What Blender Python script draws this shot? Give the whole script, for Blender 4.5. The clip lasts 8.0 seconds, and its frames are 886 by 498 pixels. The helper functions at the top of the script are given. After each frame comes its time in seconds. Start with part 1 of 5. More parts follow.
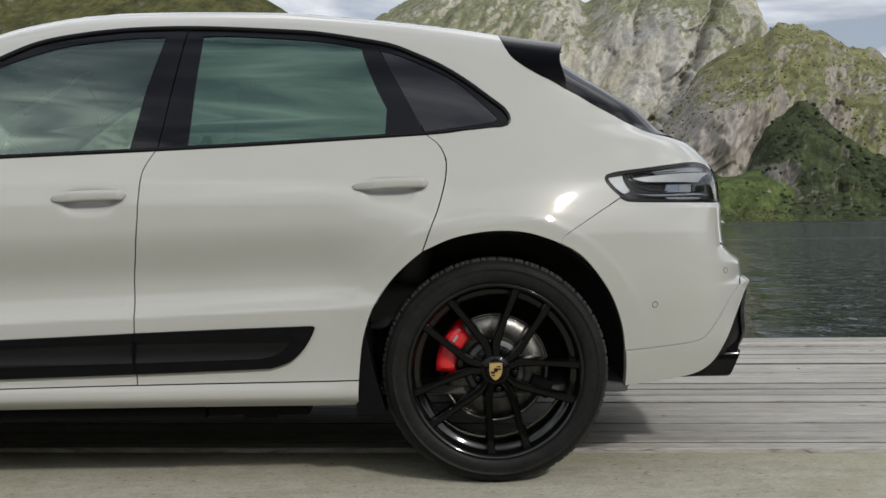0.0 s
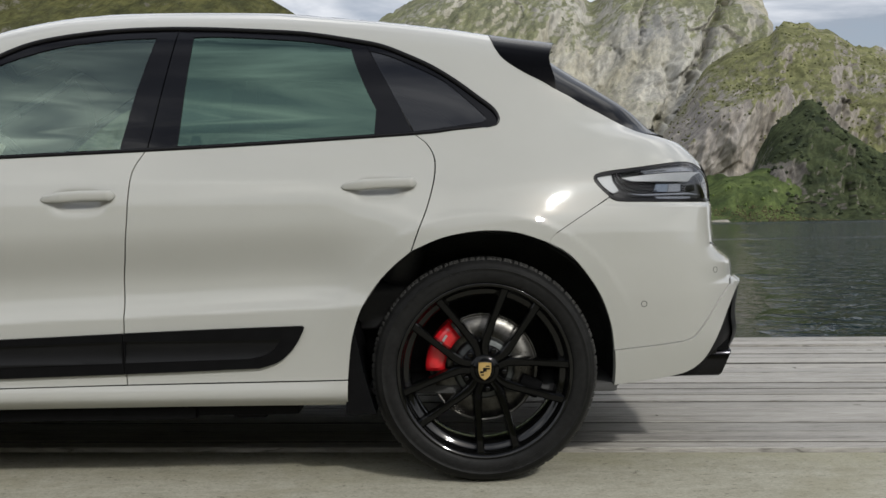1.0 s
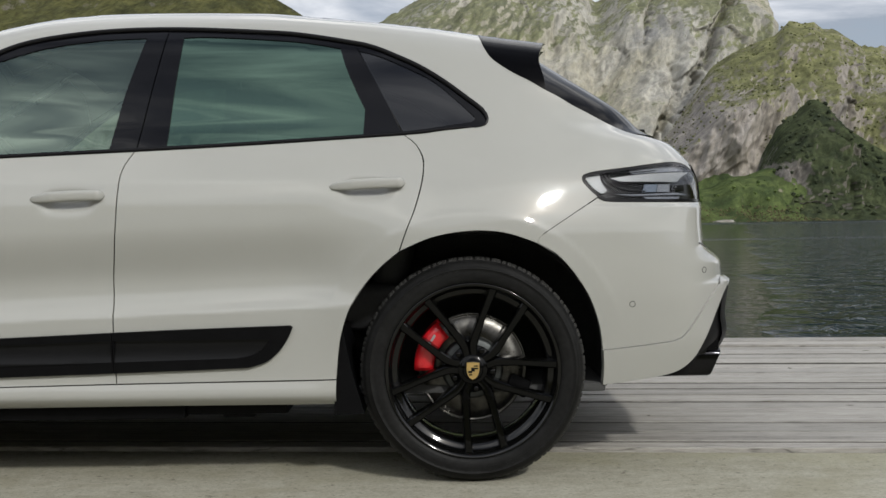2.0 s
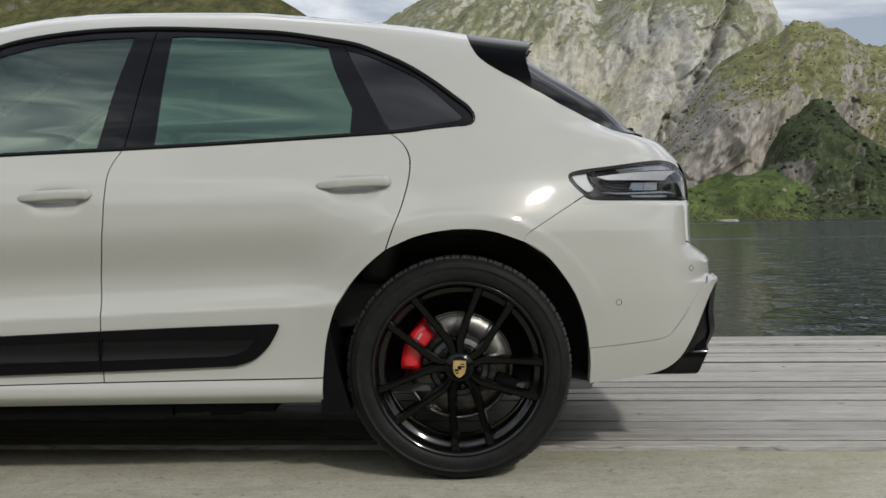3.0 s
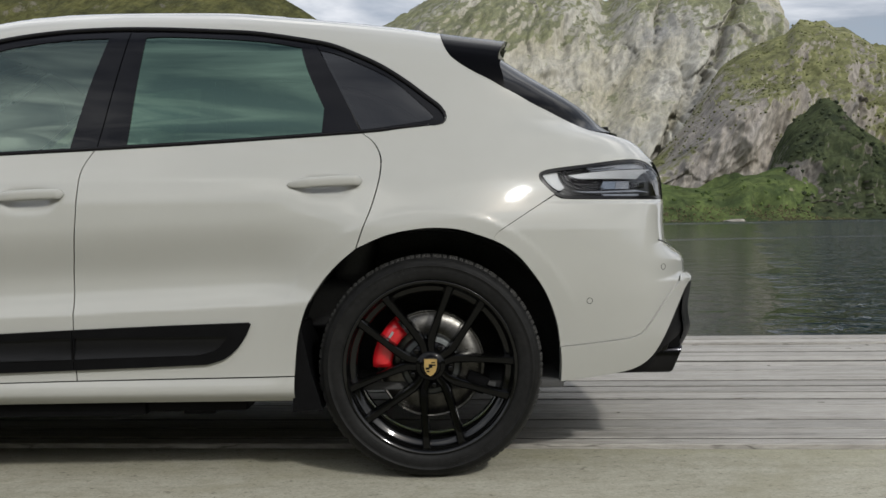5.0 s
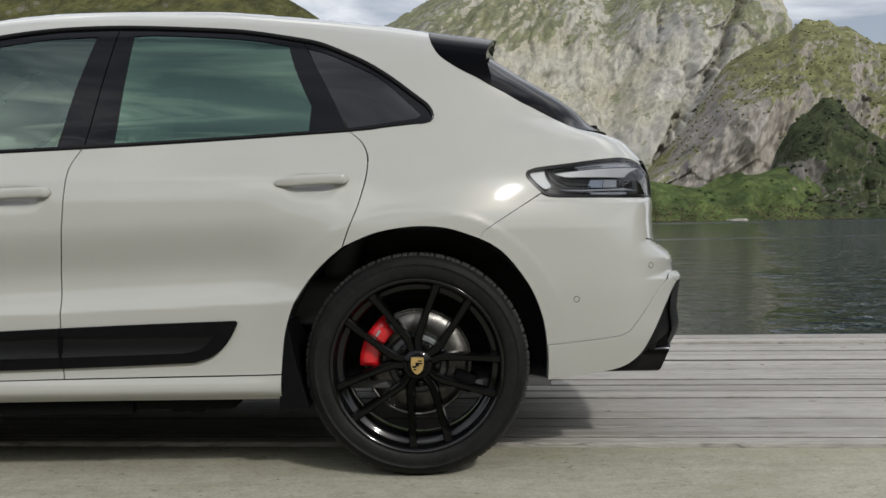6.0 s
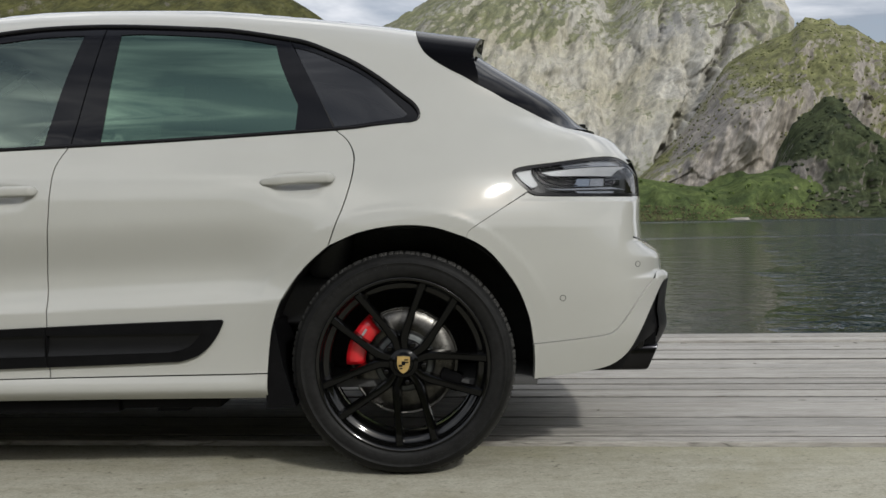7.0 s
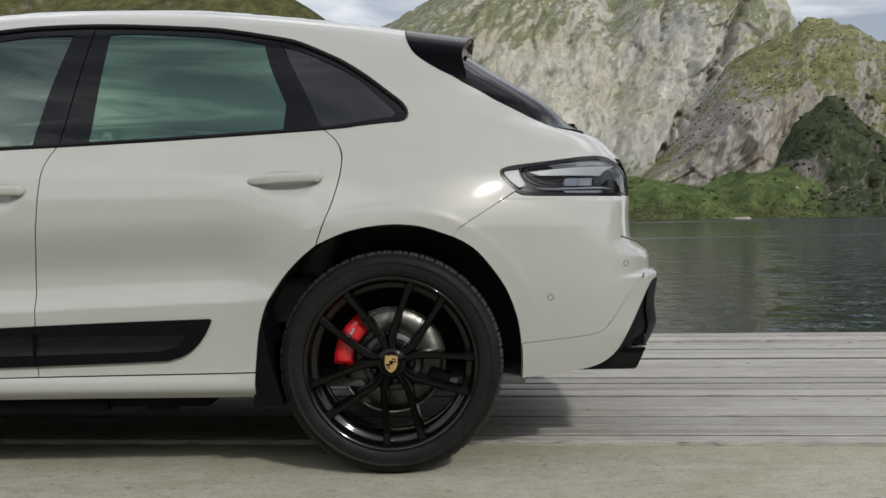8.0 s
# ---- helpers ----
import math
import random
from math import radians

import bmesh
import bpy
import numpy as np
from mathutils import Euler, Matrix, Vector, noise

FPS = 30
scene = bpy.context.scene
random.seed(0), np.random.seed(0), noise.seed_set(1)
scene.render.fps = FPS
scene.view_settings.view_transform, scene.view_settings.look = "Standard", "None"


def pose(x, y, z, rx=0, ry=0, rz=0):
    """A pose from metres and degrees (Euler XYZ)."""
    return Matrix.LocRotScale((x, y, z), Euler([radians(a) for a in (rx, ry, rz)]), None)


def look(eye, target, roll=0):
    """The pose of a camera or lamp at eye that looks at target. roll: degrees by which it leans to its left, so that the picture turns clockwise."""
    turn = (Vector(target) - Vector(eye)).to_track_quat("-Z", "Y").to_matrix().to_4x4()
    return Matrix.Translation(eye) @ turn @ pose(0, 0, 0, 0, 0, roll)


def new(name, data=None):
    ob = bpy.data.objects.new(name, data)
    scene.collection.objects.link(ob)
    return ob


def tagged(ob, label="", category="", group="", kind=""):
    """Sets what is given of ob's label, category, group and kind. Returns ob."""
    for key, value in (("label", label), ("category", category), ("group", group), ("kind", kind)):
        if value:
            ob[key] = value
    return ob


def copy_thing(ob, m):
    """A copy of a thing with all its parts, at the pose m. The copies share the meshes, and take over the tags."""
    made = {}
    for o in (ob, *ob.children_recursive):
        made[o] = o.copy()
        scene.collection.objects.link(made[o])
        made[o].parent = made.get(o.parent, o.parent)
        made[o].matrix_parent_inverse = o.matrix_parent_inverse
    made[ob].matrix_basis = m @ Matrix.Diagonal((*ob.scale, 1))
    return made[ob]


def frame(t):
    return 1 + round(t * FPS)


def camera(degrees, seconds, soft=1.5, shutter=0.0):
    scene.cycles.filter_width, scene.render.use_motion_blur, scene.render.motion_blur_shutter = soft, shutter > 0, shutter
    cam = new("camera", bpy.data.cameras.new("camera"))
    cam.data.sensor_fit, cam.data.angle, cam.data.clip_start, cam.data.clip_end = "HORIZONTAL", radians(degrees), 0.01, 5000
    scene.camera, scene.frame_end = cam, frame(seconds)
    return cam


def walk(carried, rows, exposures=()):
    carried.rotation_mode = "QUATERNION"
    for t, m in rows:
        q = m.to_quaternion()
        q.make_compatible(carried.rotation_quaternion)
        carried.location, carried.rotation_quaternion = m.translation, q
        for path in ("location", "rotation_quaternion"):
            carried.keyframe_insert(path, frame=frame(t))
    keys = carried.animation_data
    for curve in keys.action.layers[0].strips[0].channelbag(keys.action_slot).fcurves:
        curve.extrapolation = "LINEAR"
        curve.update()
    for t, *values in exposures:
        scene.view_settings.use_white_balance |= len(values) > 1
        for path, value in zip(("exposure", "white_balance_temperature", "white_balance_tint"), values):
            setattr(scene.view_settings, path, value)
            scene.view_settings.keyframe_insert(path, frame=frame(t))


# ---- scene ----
cam = camera(46.5, 8.0)
PATH = [
    (0, (-0.204, -3.326, 0.871), (-0.183, -1.327, 0.806), -0.7),
    (0.5, (-0.179, -3.326, 0.872), (-0.163, -1.327, 0.806), -0.6),
    (1, (-0.149, -3.332, 0.87), (-0.139, -1.333, 0.805), -0.8),
    (1.5, (-0.122, -3.336, 0.871), (-0.117, -1.337, 0.806), -0.8),
    (3, (-0.037, -3.345, 0.866), (-0.044, -1.346, 0.8), -0.8),
    (3.5, (-0.006, -3.35, 0.864), (-0.017, -1.351, 0.799), -0.9),
    (4, (0.025, -3.352, 0.863), (0.01, -1.353, 0.797), -0.9),
    (4.5, (0.053, -3.356, 0.862), (0.036, -1.357, 0.797), -0.9),
    (6, (0.134, -3.357, 0.855), (0.109, -1.358, 0.789), -0.9),
    (6.5, (0.159, -3.357, 0.855), (0.132, -1.359, 0.788), -0.9),
    (7, (0.185, -3.356, 0.854), (0.157, -1.358, 0.786), -0.9),
    (7.5, (0.208, -3.358, 0.854), (0.179, -1.359, 0.786), -0.9),
    (8, (0.231, -3.358, 0.853), (0.2, -1.36, 0.784), -0.9),
]
walk(cam, [(t, look(eye, target, roll)) for t, eye, target, roll in PATH])

from mathutils import geometry

# ---- light ----
SUN = Vector((0.76, -1.19, 1.07)).normalized()
scene.view_settings.exposure = 0.27
world = bpy.data.worlds.new("world")
scene.world = world
world.use_nodes = True
wn, wl = world.node_tree.nodes, world.node_tree.links
wn.clear()
sky = wn.new("ShaderNodeTexSky")
sky.sky_type, sky.sun_disc = "NISHITA", False
sky.sun_elevation = math.asin(SUN.z)
sky.sun_rotation = math.atan2(SUN.x, SUN.y)
sky.dust_density = 2.0
# a broken cloud cover, the same all round
wco = wn.new("ShaderNodeTexCoord")
wmap = wn.new("ShaderNodeMapping")
wmap.inputs["Scale"].default_value = (1.0, 1.0, 5.6)
wmap.inputs["Location"].default_value = (0.7, 0.25, 0.4)
wno = wn.new("ShaderNodeTexNoise")
wno.inputs["Scale"].default_value, wno.inputs["Detail"].default_value = 2.6, 8.0
wno.inputs["Roughness"].default_value = 0.55
wno.inputs["Distortion"].default_value = 0.5
wramp = wn.new("ShaderNodeValToRGB")
wramp.color_ramp.elements[0].position, wramp.color_ramp.elements[1].position = 0.42, 0.64
wramp.color_ramp.elements[0].color = (3.4, 3.6, 4.1, 1)
wramp.color_ramp.elements[1].color = (9.8, 9.9, 10.2, 1)
wmask = wn.new("ShaderNodeValToRGB")
wmask.color_ramp.elements[0].position, wmask.color_ramp.elements[1].position = 0.36, 0.58
wmask.color_ramp.elements[0].color, wmask.color_ramp.elements[1].color = (0.62, 0.62, 0.62, 1), (1, 1, 1, 1)
wmix = wn.new("ShaderNodeMix")
wmix.data_type = "RGBA"
wl.new(wno.outputs["Fac"], wmask.inputs["Fac"])
wl.new(wmask.outputs["Color"], wmix.inputs["Factor"])
# brighter belt of cloud at mid height, added for the window reflections; darker overhead
wsep = wn.new("ShaderNodeSeparateXYZ")
whigh = wn.new("ShaderNodeValToRGB")
whigh.color_ramp.elements.new(0.5)
for stop, (at_, tone_) in zip(whigh.color_ramp.elements, ((0.2, (0.92, 0.93, 0.94, 1)), (0.67, (1.95, 1.92, 1.83, 1)), (0.94, (0.4, 0.43, 0.5, 1)))):
    stop.position, stop.color = at_, tone_
wfade = wn.new("ShaderNodeMix")
wfade.data_type, wfade.blend_type = "RGBA", "MULTIPLY"
wfade.inputs["Factor"].default_value = 1.0
wl.new(wco.outputs["Generated"], wsep.inputs[0])
wl.new(wsep.outputs["Z"], whigh.inputs["Fac"])
wl.new(whigh.outputs["Color"], wfade.inputs["B"])
wbg = wn.new("ShaderNodeBackground")
wbg.inputs["Strength"].default_value = 0.104
wout = wn.new("ShaderNodeOutputWorld")
wl.new(wco.outputs["Generated"], wmap.inputs["Vector"])
wl.new(wmap.outputs["Vector"], wno.inputs["Vector"])
wl.new(wno.outputs["Fac"], wramp.inputs["Fac"])
wl.new(sky.outputs["Color"], wmix.inputs["A"])
wl.new(wramp.outputs["Color"], wmix.inputs["B"])
# thin cloud lit through, all round the sun
wdot, wpow, wglow, wlit = (wn.new(k) for k in ("ShaderNodeVectorMath", "ShaderNodeMath", "ShaderNodeMath", "ShaderNodeVectorMath"))
wdot.operation, wpow.operation, wglow.operation, wlit.operation = "DOT_PRODUCT", "POWER", "MULTIPLY_ADD", "SCALE"
wdot.inputs[1].default_value = SUN
wpow.inputs[1].default_value = 60.0
wglow.inputs[1].default_value, wglow.inputs[2].default_value = 1.3, 1.0
wl.new(wco.outputs["Generated"], wdot.inputs[0])
wl.new(wdot.outputs["Value"], wpow.inputs[0])
wl.new(wpow.outputs[0], wglow.inputs[0])
wl.new(wmix.outputs["Result"], wlit.inputs[0])
wl.new(wglow.outputs[0], wlit.inputs["Scale"])
wl.new(wlit.outputs["Vector"], wfade.inputs["A"])
wl.new(wfade.outputs["Result"], wbg.inputs["Color"])
wl.new(wbg.outputs["Background"], wout.inputs["Surface"])
sun = new("sun", bpy.data.lights.new("sun", "SUN"))
sun.data.energy, sun.data.angle, sun.data.color = 1.65, radians(3.0), (0.99, 0.985, 0.935)
sun.matrix_world = look((20, -40, 40), Vector((20, -40, 40)) - SUN)


# ---- materials ----
class Mat:
    """A node material with a principled surface and a few short cuts."""

    def __init__(self, name, color=(0.5, 0.5, 0.5), rough=0.5, metal=0.0, **more):
        self.m = bpy.data.materials.new(name)
        self.m.use_nodes = True
        self.n, self.l = self.m.node_tree.nodes, self.m.node_tree.links
        self.p = self.n["Principled BSDF"]
        self.p.inputs["Base Color"].default_value = (*color, 1)
        self.p.inputs["Roughness"].default_value = rough
        self.p.inputs["Metallic"].default_value = metal
        for k, v in more.items():
            self.p.inputs[k.replace("_", " ")].default_value = v

    def coords(self, scale=(1, 1, 1), which="Object", turn=(0, 0, 0)):
        c, m = self.n.new("ShaderNodeTexCoord"), self.n.new("ShaderNodeMapping")
        m.inputs["Scale"].default_value = scale
        m.inputs["Rotation"].default_value = turn
        self.l.new(c.outputs[which], m.inputs["Vector"])
        return m.outputs["Vector"]

    def slant(self, scale, degrees):
        m = self.n.new("ShaderNodeMapping")
        m.inputs["Scale"].default_value = scale
        self.l.new(self.coords(turn=(0, radians(degrees), 0)), m.inputs["Vector"])
        return m.outputs["Vector"]

    def noise(self, vec, scale, detail=4.0, rough=0.5, distort=0.0):
        t = self.n.new("ShaderNodeTexNoise")
        for k, v in (("Scale", scale), ("Detail", detail), ("Roughness", rough), ("Distortion", distort)):
            t.inputs[k].default_value = v
        self.l.new(vec, t.inputs["Vector"])
        return t.outputs["Fac"]

    def ramp(self, fac, *stops):
        r = self.n.new("ShaderNodeValToRGB")
        e = r.color_ramp.elements
        while len(e) < len(stops):
            e.new(0.5)
        for k, (pos, col) in zip(e, stops):
            k.position = pos
            k.color = (*col, 1) if len(col) == 3 else col
        self.l.new(fac, r.inputs["Fac"])
        return r.outputs["Color"]

    def mix(self, fac, a, b, blend="MIX"):
        x = self.n.new("ShaderNodeMix")
        x.data_type, x.blend_type = "RGBA", blend
        for k, v in (("Factor", fac), ("A", a), ("B", b)):
            sock = x.inputs[k]
            if isinstance(v, (int, float)):
                sock.default_value = v
            elif isinstance(v, tuple):
                sock.default_value = (*v, 1)
            else:
                self.l.new(v, sock)
        return x.outputs["Result"]

    def math(self, op, a, b=0.0, c=0.0):
        x = self.n.new("ShaderNodeMath")
        x.operation = op
        for i, v in enumerate((a, b, c)):
            if isinstance(v, (int, float)):
                x.inputs[i].default_value = v
            else:
                self.l.new(v, x.inputs[i])
        return x.outputs[0]

    def bump(self, height, strength, distance, under=None):
        b = self.n.new("ShaderNodeBump")
        b.inputs["Strength"].default_value, b.inputs["Distance"].default_value = strength, distance
        self.l.new(height, b.inputs["Height"])
        if under is not None:
            self.l.new(under, b.inputs["Normal"])
        return b.outputs["Normal"]

    def put(self, socket, key):
        self.l.new(socket, self.p.inputs[key])
        return self


def grainy(name, color, rough, scale, spread=0.25, depth=0.0, metal=0.0, **more):
    """A surface with fine grain and larger patches in tone and gloss."""
    a = Mat(name, color, rough, metal, **more)
    v = a.coords()
    n1, n2 = a.noise(v, scale, 5), a.noise(v, scale * 0.13, 3)
    mixed = a.math("MULTIPLY_ADD", n1, 0.5, a.math("MULTIPLY", n2, 0.5))
    lo, hi = [tuple(c * k for c in color) for k in (1 - spread, 1 + spread)]
    a.put(a.ramp(mixed, (0.3, lo), (0.7, hi)), "Base Color")
    a.put(a.math("MULTIPLY_ADD", n2, 0.2 * rough, rough * 0.9), "Roughness")
    if depth:
        a.put(a.bump(n1, 0.6, depth), "Normal")
    return a.m


def paint_material():
    a = Mat("chalk_paint", (0.34, 0.335, 0.31), 0.6, 0.0, Specular_IOR_Level=0.0, Coat_Weight=1.0, Coat_Roughness=0.015, Coat_IOR=1.55)
    v = a.coords()
    dust = a.noise(v, 2.3, 6, 0.6)
    a.put(a.ramp(dust, (0.3, (0.336, 0.336, 0.314)), (0.7, (0.35, 0.35, 0.33))), "Base Color")
    a.put(a.ramp(a.noise(v, 9.0, 5, 0.6), (0.35, (0.035, 0.035, 0.035)), (0.8, (0.075, 0.075, 0.075))), "Coat Roughness")
    return a.m


def glass_material(name, tint, gloss=1.5, sheen=(1, 1, 1)):
    """A thin tinted pane: tinted see-through under a clear mirror-like surface."""
    m = bpy.data.materials.new(name)
    m.use_nodes = True
    n, l = m.node_tree.nodes, m.node_tree.links
    n.clear()
    tr, gl = n.new("ShaderNodeBsdfTransparent"), n.new("ShaderNodeBsdfGlossy")
    tr.inputs["Color"].default_value = (*tint, 1)
    gl.inputs["Roughness"].default_value = 0.01
    gl.inputs["Color"].default_value = (*sheen, 1)
    fr, mx, out = n.new("ShaderNodeLayerWeight"), n.new("ShaderNodeMixShader"), n.new("ShaderNodeOutputMaterial")
    fr.inputs["Blend"].default_value = 0.5
    f0 = ((gloss - 1) / (gloss + 1)) ** 2
    power, grow = n.new("ShaderNodeMath"), n.new("ShaderNodeMath")
    power.operation, grow.operation = "POWER", "MULTIPLY_ADD"
    power.inputs[1].default_value = 5.0
    grow.inputs[1].default_value, grow.inputs[2].default_value = 1 - f0, f0
    l.new(fr.outputs["Facing"], power.inputs[0])
    l.new(power.outputs[0], grow.inputs[0])
    l.new(grow.outputs[0], mx.inputs[0])
    l.new(tr.outputs[0], mx.inputs[1])
    l.new(gl.outputs[0], mx.inputs[2])
    l.new(mx.outputs[0], out.inputs["Surface"])
    return m


def concrete_material():
    a = Mat("worn_concrete", (0.3, 0.29, 0.24), 0.9, 0.0, Specular_IOR_Level=0.2)
    v = a.coords()
    big = a.noise(v, 0.7, 6, 0.65, 0.5)
    streak = a.noise(a.coords((0.6, 3.5, 1)), 1.9, 8, 0.7, 0.4)
    mottle = a.noise(a.coords((1, 1.8, 1)), 9.0, 7, 0.72, 0.3)
    grit = a.noise(v, 110.0, 4, 0.75)
    pits = a.noise(a.coords((1, 1.5, 1)), 24.0, 5, 0.75)
    base = a.ramp(big, (0.3, (0.25, 0.24, 0.185)), (0.5, (0.325, 0.315, 0.26)), (0.75, (0.38, 0.37, 0.325)))
    base = a.mix(0.5, base, a.ramp(streak, (0.33, (0.2, 0.195, 0.14)), (0.5, (0.33, 0.32, 0.265)), (0.66, (0.42, 0.41, 0.36))))
    base = a.mix(0.32, base, a.ramp(mottle, (0.36, (0.17, 0.165, 0.13)), (0.5, (0.34, 0.33, 0.285)), (0.64, (0.46, 0.45, 0.4))))
    base = a.mix(0.3, base, a.ramp(grit, (0.3, (0.12, 0.115, 0.1)), (0.65, (0.5, 0.49, 0.44))))
    spots = a.ramp(pits, (0.31, (0.25, 0.25, 0.22)), (0.41, (1, 1, 1)))
    moss = a.ramp(a.noise(v, 1.4, 6, 0.7, 0.6), (0.52, (0, 0, 0)), (0.7, (0.5, 0.5, 0.5)))
    base = a.mix(moss, base, (0.25, 0.238, 0.17))
    joint = a.n.new("ShaderNodeSeparateXYZ")
    a.l.new(a.coords(turn=(0, 0, radians(3.8))), joint.inputs[0])
    edge = a.ramp(a.math("ADD", joint.outputs["Y"], a.math("MULTIPLY_ADD", a.noise(v, 2.4, 5, 0.7), 0.9, -0.45)), (0.2, (0, 0, 0)), (0.6, (0.6, 0.6, 0.6)))
    base = a.mix(edge, base, a.mix(a.noise(v, 12.0, 5, 0.7), (0.2, 0.195, 0.12), (0.35, 0.338, 0.24)))
    specks = a.ramp(a.noise(a.coords((1, 2.0, 1)), 55.0, 3, 0.7), (0.31, (0.3, 0.29, 0.26)), (0.4, (1, 1, 1)))
    base = a.mix(0.6, base, specks, "MULTIPLY")
    base = a.mix(0.8, base, spots, "MULTIPLY")
    a.put(a.mix(1.0, base, (0.95, 0.935, 0.875), "MULTIPLY"), "Base Color")
    a.put(a.bump(pits, 0.6, 0.004, a.bump(grit, 0.6, 0.0015)), "Normal")
    return a.m


def plank_material():
    a = Mat("weathered_planks", (0.4, 0.38, 0.34), 0.8)
    info = a.n.new("ShaderNodeObjectInfo")
    rnd_ = info.outputs["Random"]
    shift = a.n.new("ShaderNodeVectorMath")
    shift.operation = "ADD"
    v = a.coords((1, 1, 1))
    off = a.n.new("ShaderNodeCombineXYZ")
    a.l.new(a.math("MULTIPLY", rnd_, 37.0), off.inputs[0])
    a.l.new(a.math("MULTIPLY", rnd_, 11.0), off.inputs[1])
    a.l.new(v, shift.inputs[0])
    a.l.new(off.outputs[0], shift.inputs[1])
    st = a.n.new("ShaderNodeMapping")
    st.inputs["Scale"].default_value = (1.1, 24.0, 8.0)
    a.l.new(shift.outputs[0], st.inputs["Vector"])
    grain = a.noise(st.outputs[0], 2.0, 9, 0.72, 0.5)
    fine = a.noise(st.outputs[0], 8.0, 6, 0.7, 0.3)
    tone = a.noise(shift.outputs[0], 2.2, 5, 0.6)
    base = a.ramp(grain, (0.28, (0.21, 0.2, 0.185)), (0.4, (0.295, 0.283, 0.264)), (0.52, (0.335, 0.322, 0.302)), (0.7, (0.39, 0.377, 0.355)))
    base = a.mix(0.55, base, a.ramp(fine, (0.36, (0.165, 0.157, 0.145)), (0.5, (0.335, 0.322, 0.304)), (0.64, (0.47, 0.455, 0.432))))
    each = a.ramp(rnd_, (0.0, (0.82, 0.82, 0.81)), (0.5, (0.93, 0.925, 0.91)), (1.0, (1.03, 1.02, 1.0)))
    base = a.mix(1.0, base, each, "MULTIPLY")
    base = a.mix(1.0, base, a.ramp(tone, (0.3, (0.86, 0.85, 0.83)), (0.7, (1.08, 1.08, 1.08))), "MULTIPLY")
    kn = a.n.new("ShaderNodeMapping")
    kn.inputs["Scale"].default_value = (2.2, 8.0, 3.0)
    a.l.new(shift.outputs[0], kn.inputs["Vector"])
    knot = a.ramp(a.noise(kn.outputs[0], 1.6, 3, 0.5, 0.3), (0.235, (0.3, 0.28, 0.26)), (0.27, (1, 1, 1)))
    base = a.mix(1.0, base, knot, "MULTIPLY")
    ck = a.n.new("ShaderNodeMapping")
    ck.inputs["Scale"].default_value = (0.4, 15.0, 3.0)
    a.l.new(shift.outputs[0], ck.inputs["Vector"])
    split = a.noise(ck.outputs[0], 1.5, 5, 0.6, 0.2)
    checks = a.ramp(a.math("ABSOLUTE", a.math("SUBTRACT", split, 0.5)), (0.0, (0.12, 0.11, 0.1)), (0.012, (1, 1, 1)))
    base = a.mix(0.65, base, checks, "MULTIPLY")
    lo = a.n.new("ShaderNodeMapping")
    lo.inputs["Scale"].default_value = (0.3, 8.0, 3.0)
    a.l.new(shift.outputs[0], lo.inputs["Vector"])
    streak = a.noise(lo.outputs[0], 1.7, 4, 0.6, 0.25)
    base = a.mix(1.0, base, a.ramp(streak, (0.32, (0.8, 0.79, 0.78)), (0.46, (1.0, 1.0, 0.99)), (0.68, (1.1, 1.1, 1.09))), "MULTIPLY")
    a.put(base, "Base Color")
    a.put(a.bump(grain, 0.5, 0.004, a.bump(fine, 0.35, 0.001)), "Normal")
    return a.m


def disc_material():
    """Turned steel: streaks round the axle, a little brown bloom."""
    a = Mat("disc_steel", (0.2, 0.195, 0.185), 0.33, 1.0, Anisotropic=0.75)
    tan = a.n.new("ShaderNodeTangent")
    tan.direction_type, tan.axis = "RADIAL", "Y"
    a.put(tan.outputs[0], "Tangent")
    v = a.coords()
    a.put(a.ramp(a.noise(v, 16.0, 5, 0.65), (0.35, (0.045, 0.043, 0.039)), (0.65, (0.115, 0.112, 0.106))), "Base Color")
    a.put(a.ramp(a.noise(v, 45.0, 3, 0.6), (0.3, (0.26, 0.26, 0.26)), (0.7, (0.42, 0.42, 0.42))), "Roughness")
    return a.m


def leaf_material(name, dark, light):
    """Foliage whose clumps differ from one another."""
    a = Mat(name, light, 0.8, 0.0, Specular_IOR_Level=0.1)
    geo = a.n.new("ShaderNodeNewGeometry")
    v = a.coords()
    tone = a.math("MULTIPLY_ADD", a.noise(v, 0.05, 4), 0.6, a.math("MULTIPLY", geo.outputs["Random Per Island"], 0.4))
    a.put(a.ramp(tone, (0.3, dark), (0.7, light)), "Base Color")
    a.put(a.bump(a.noise(v, 3.0, 4, 0.7), 0.8, 0.3), "Normal")
    return a.m


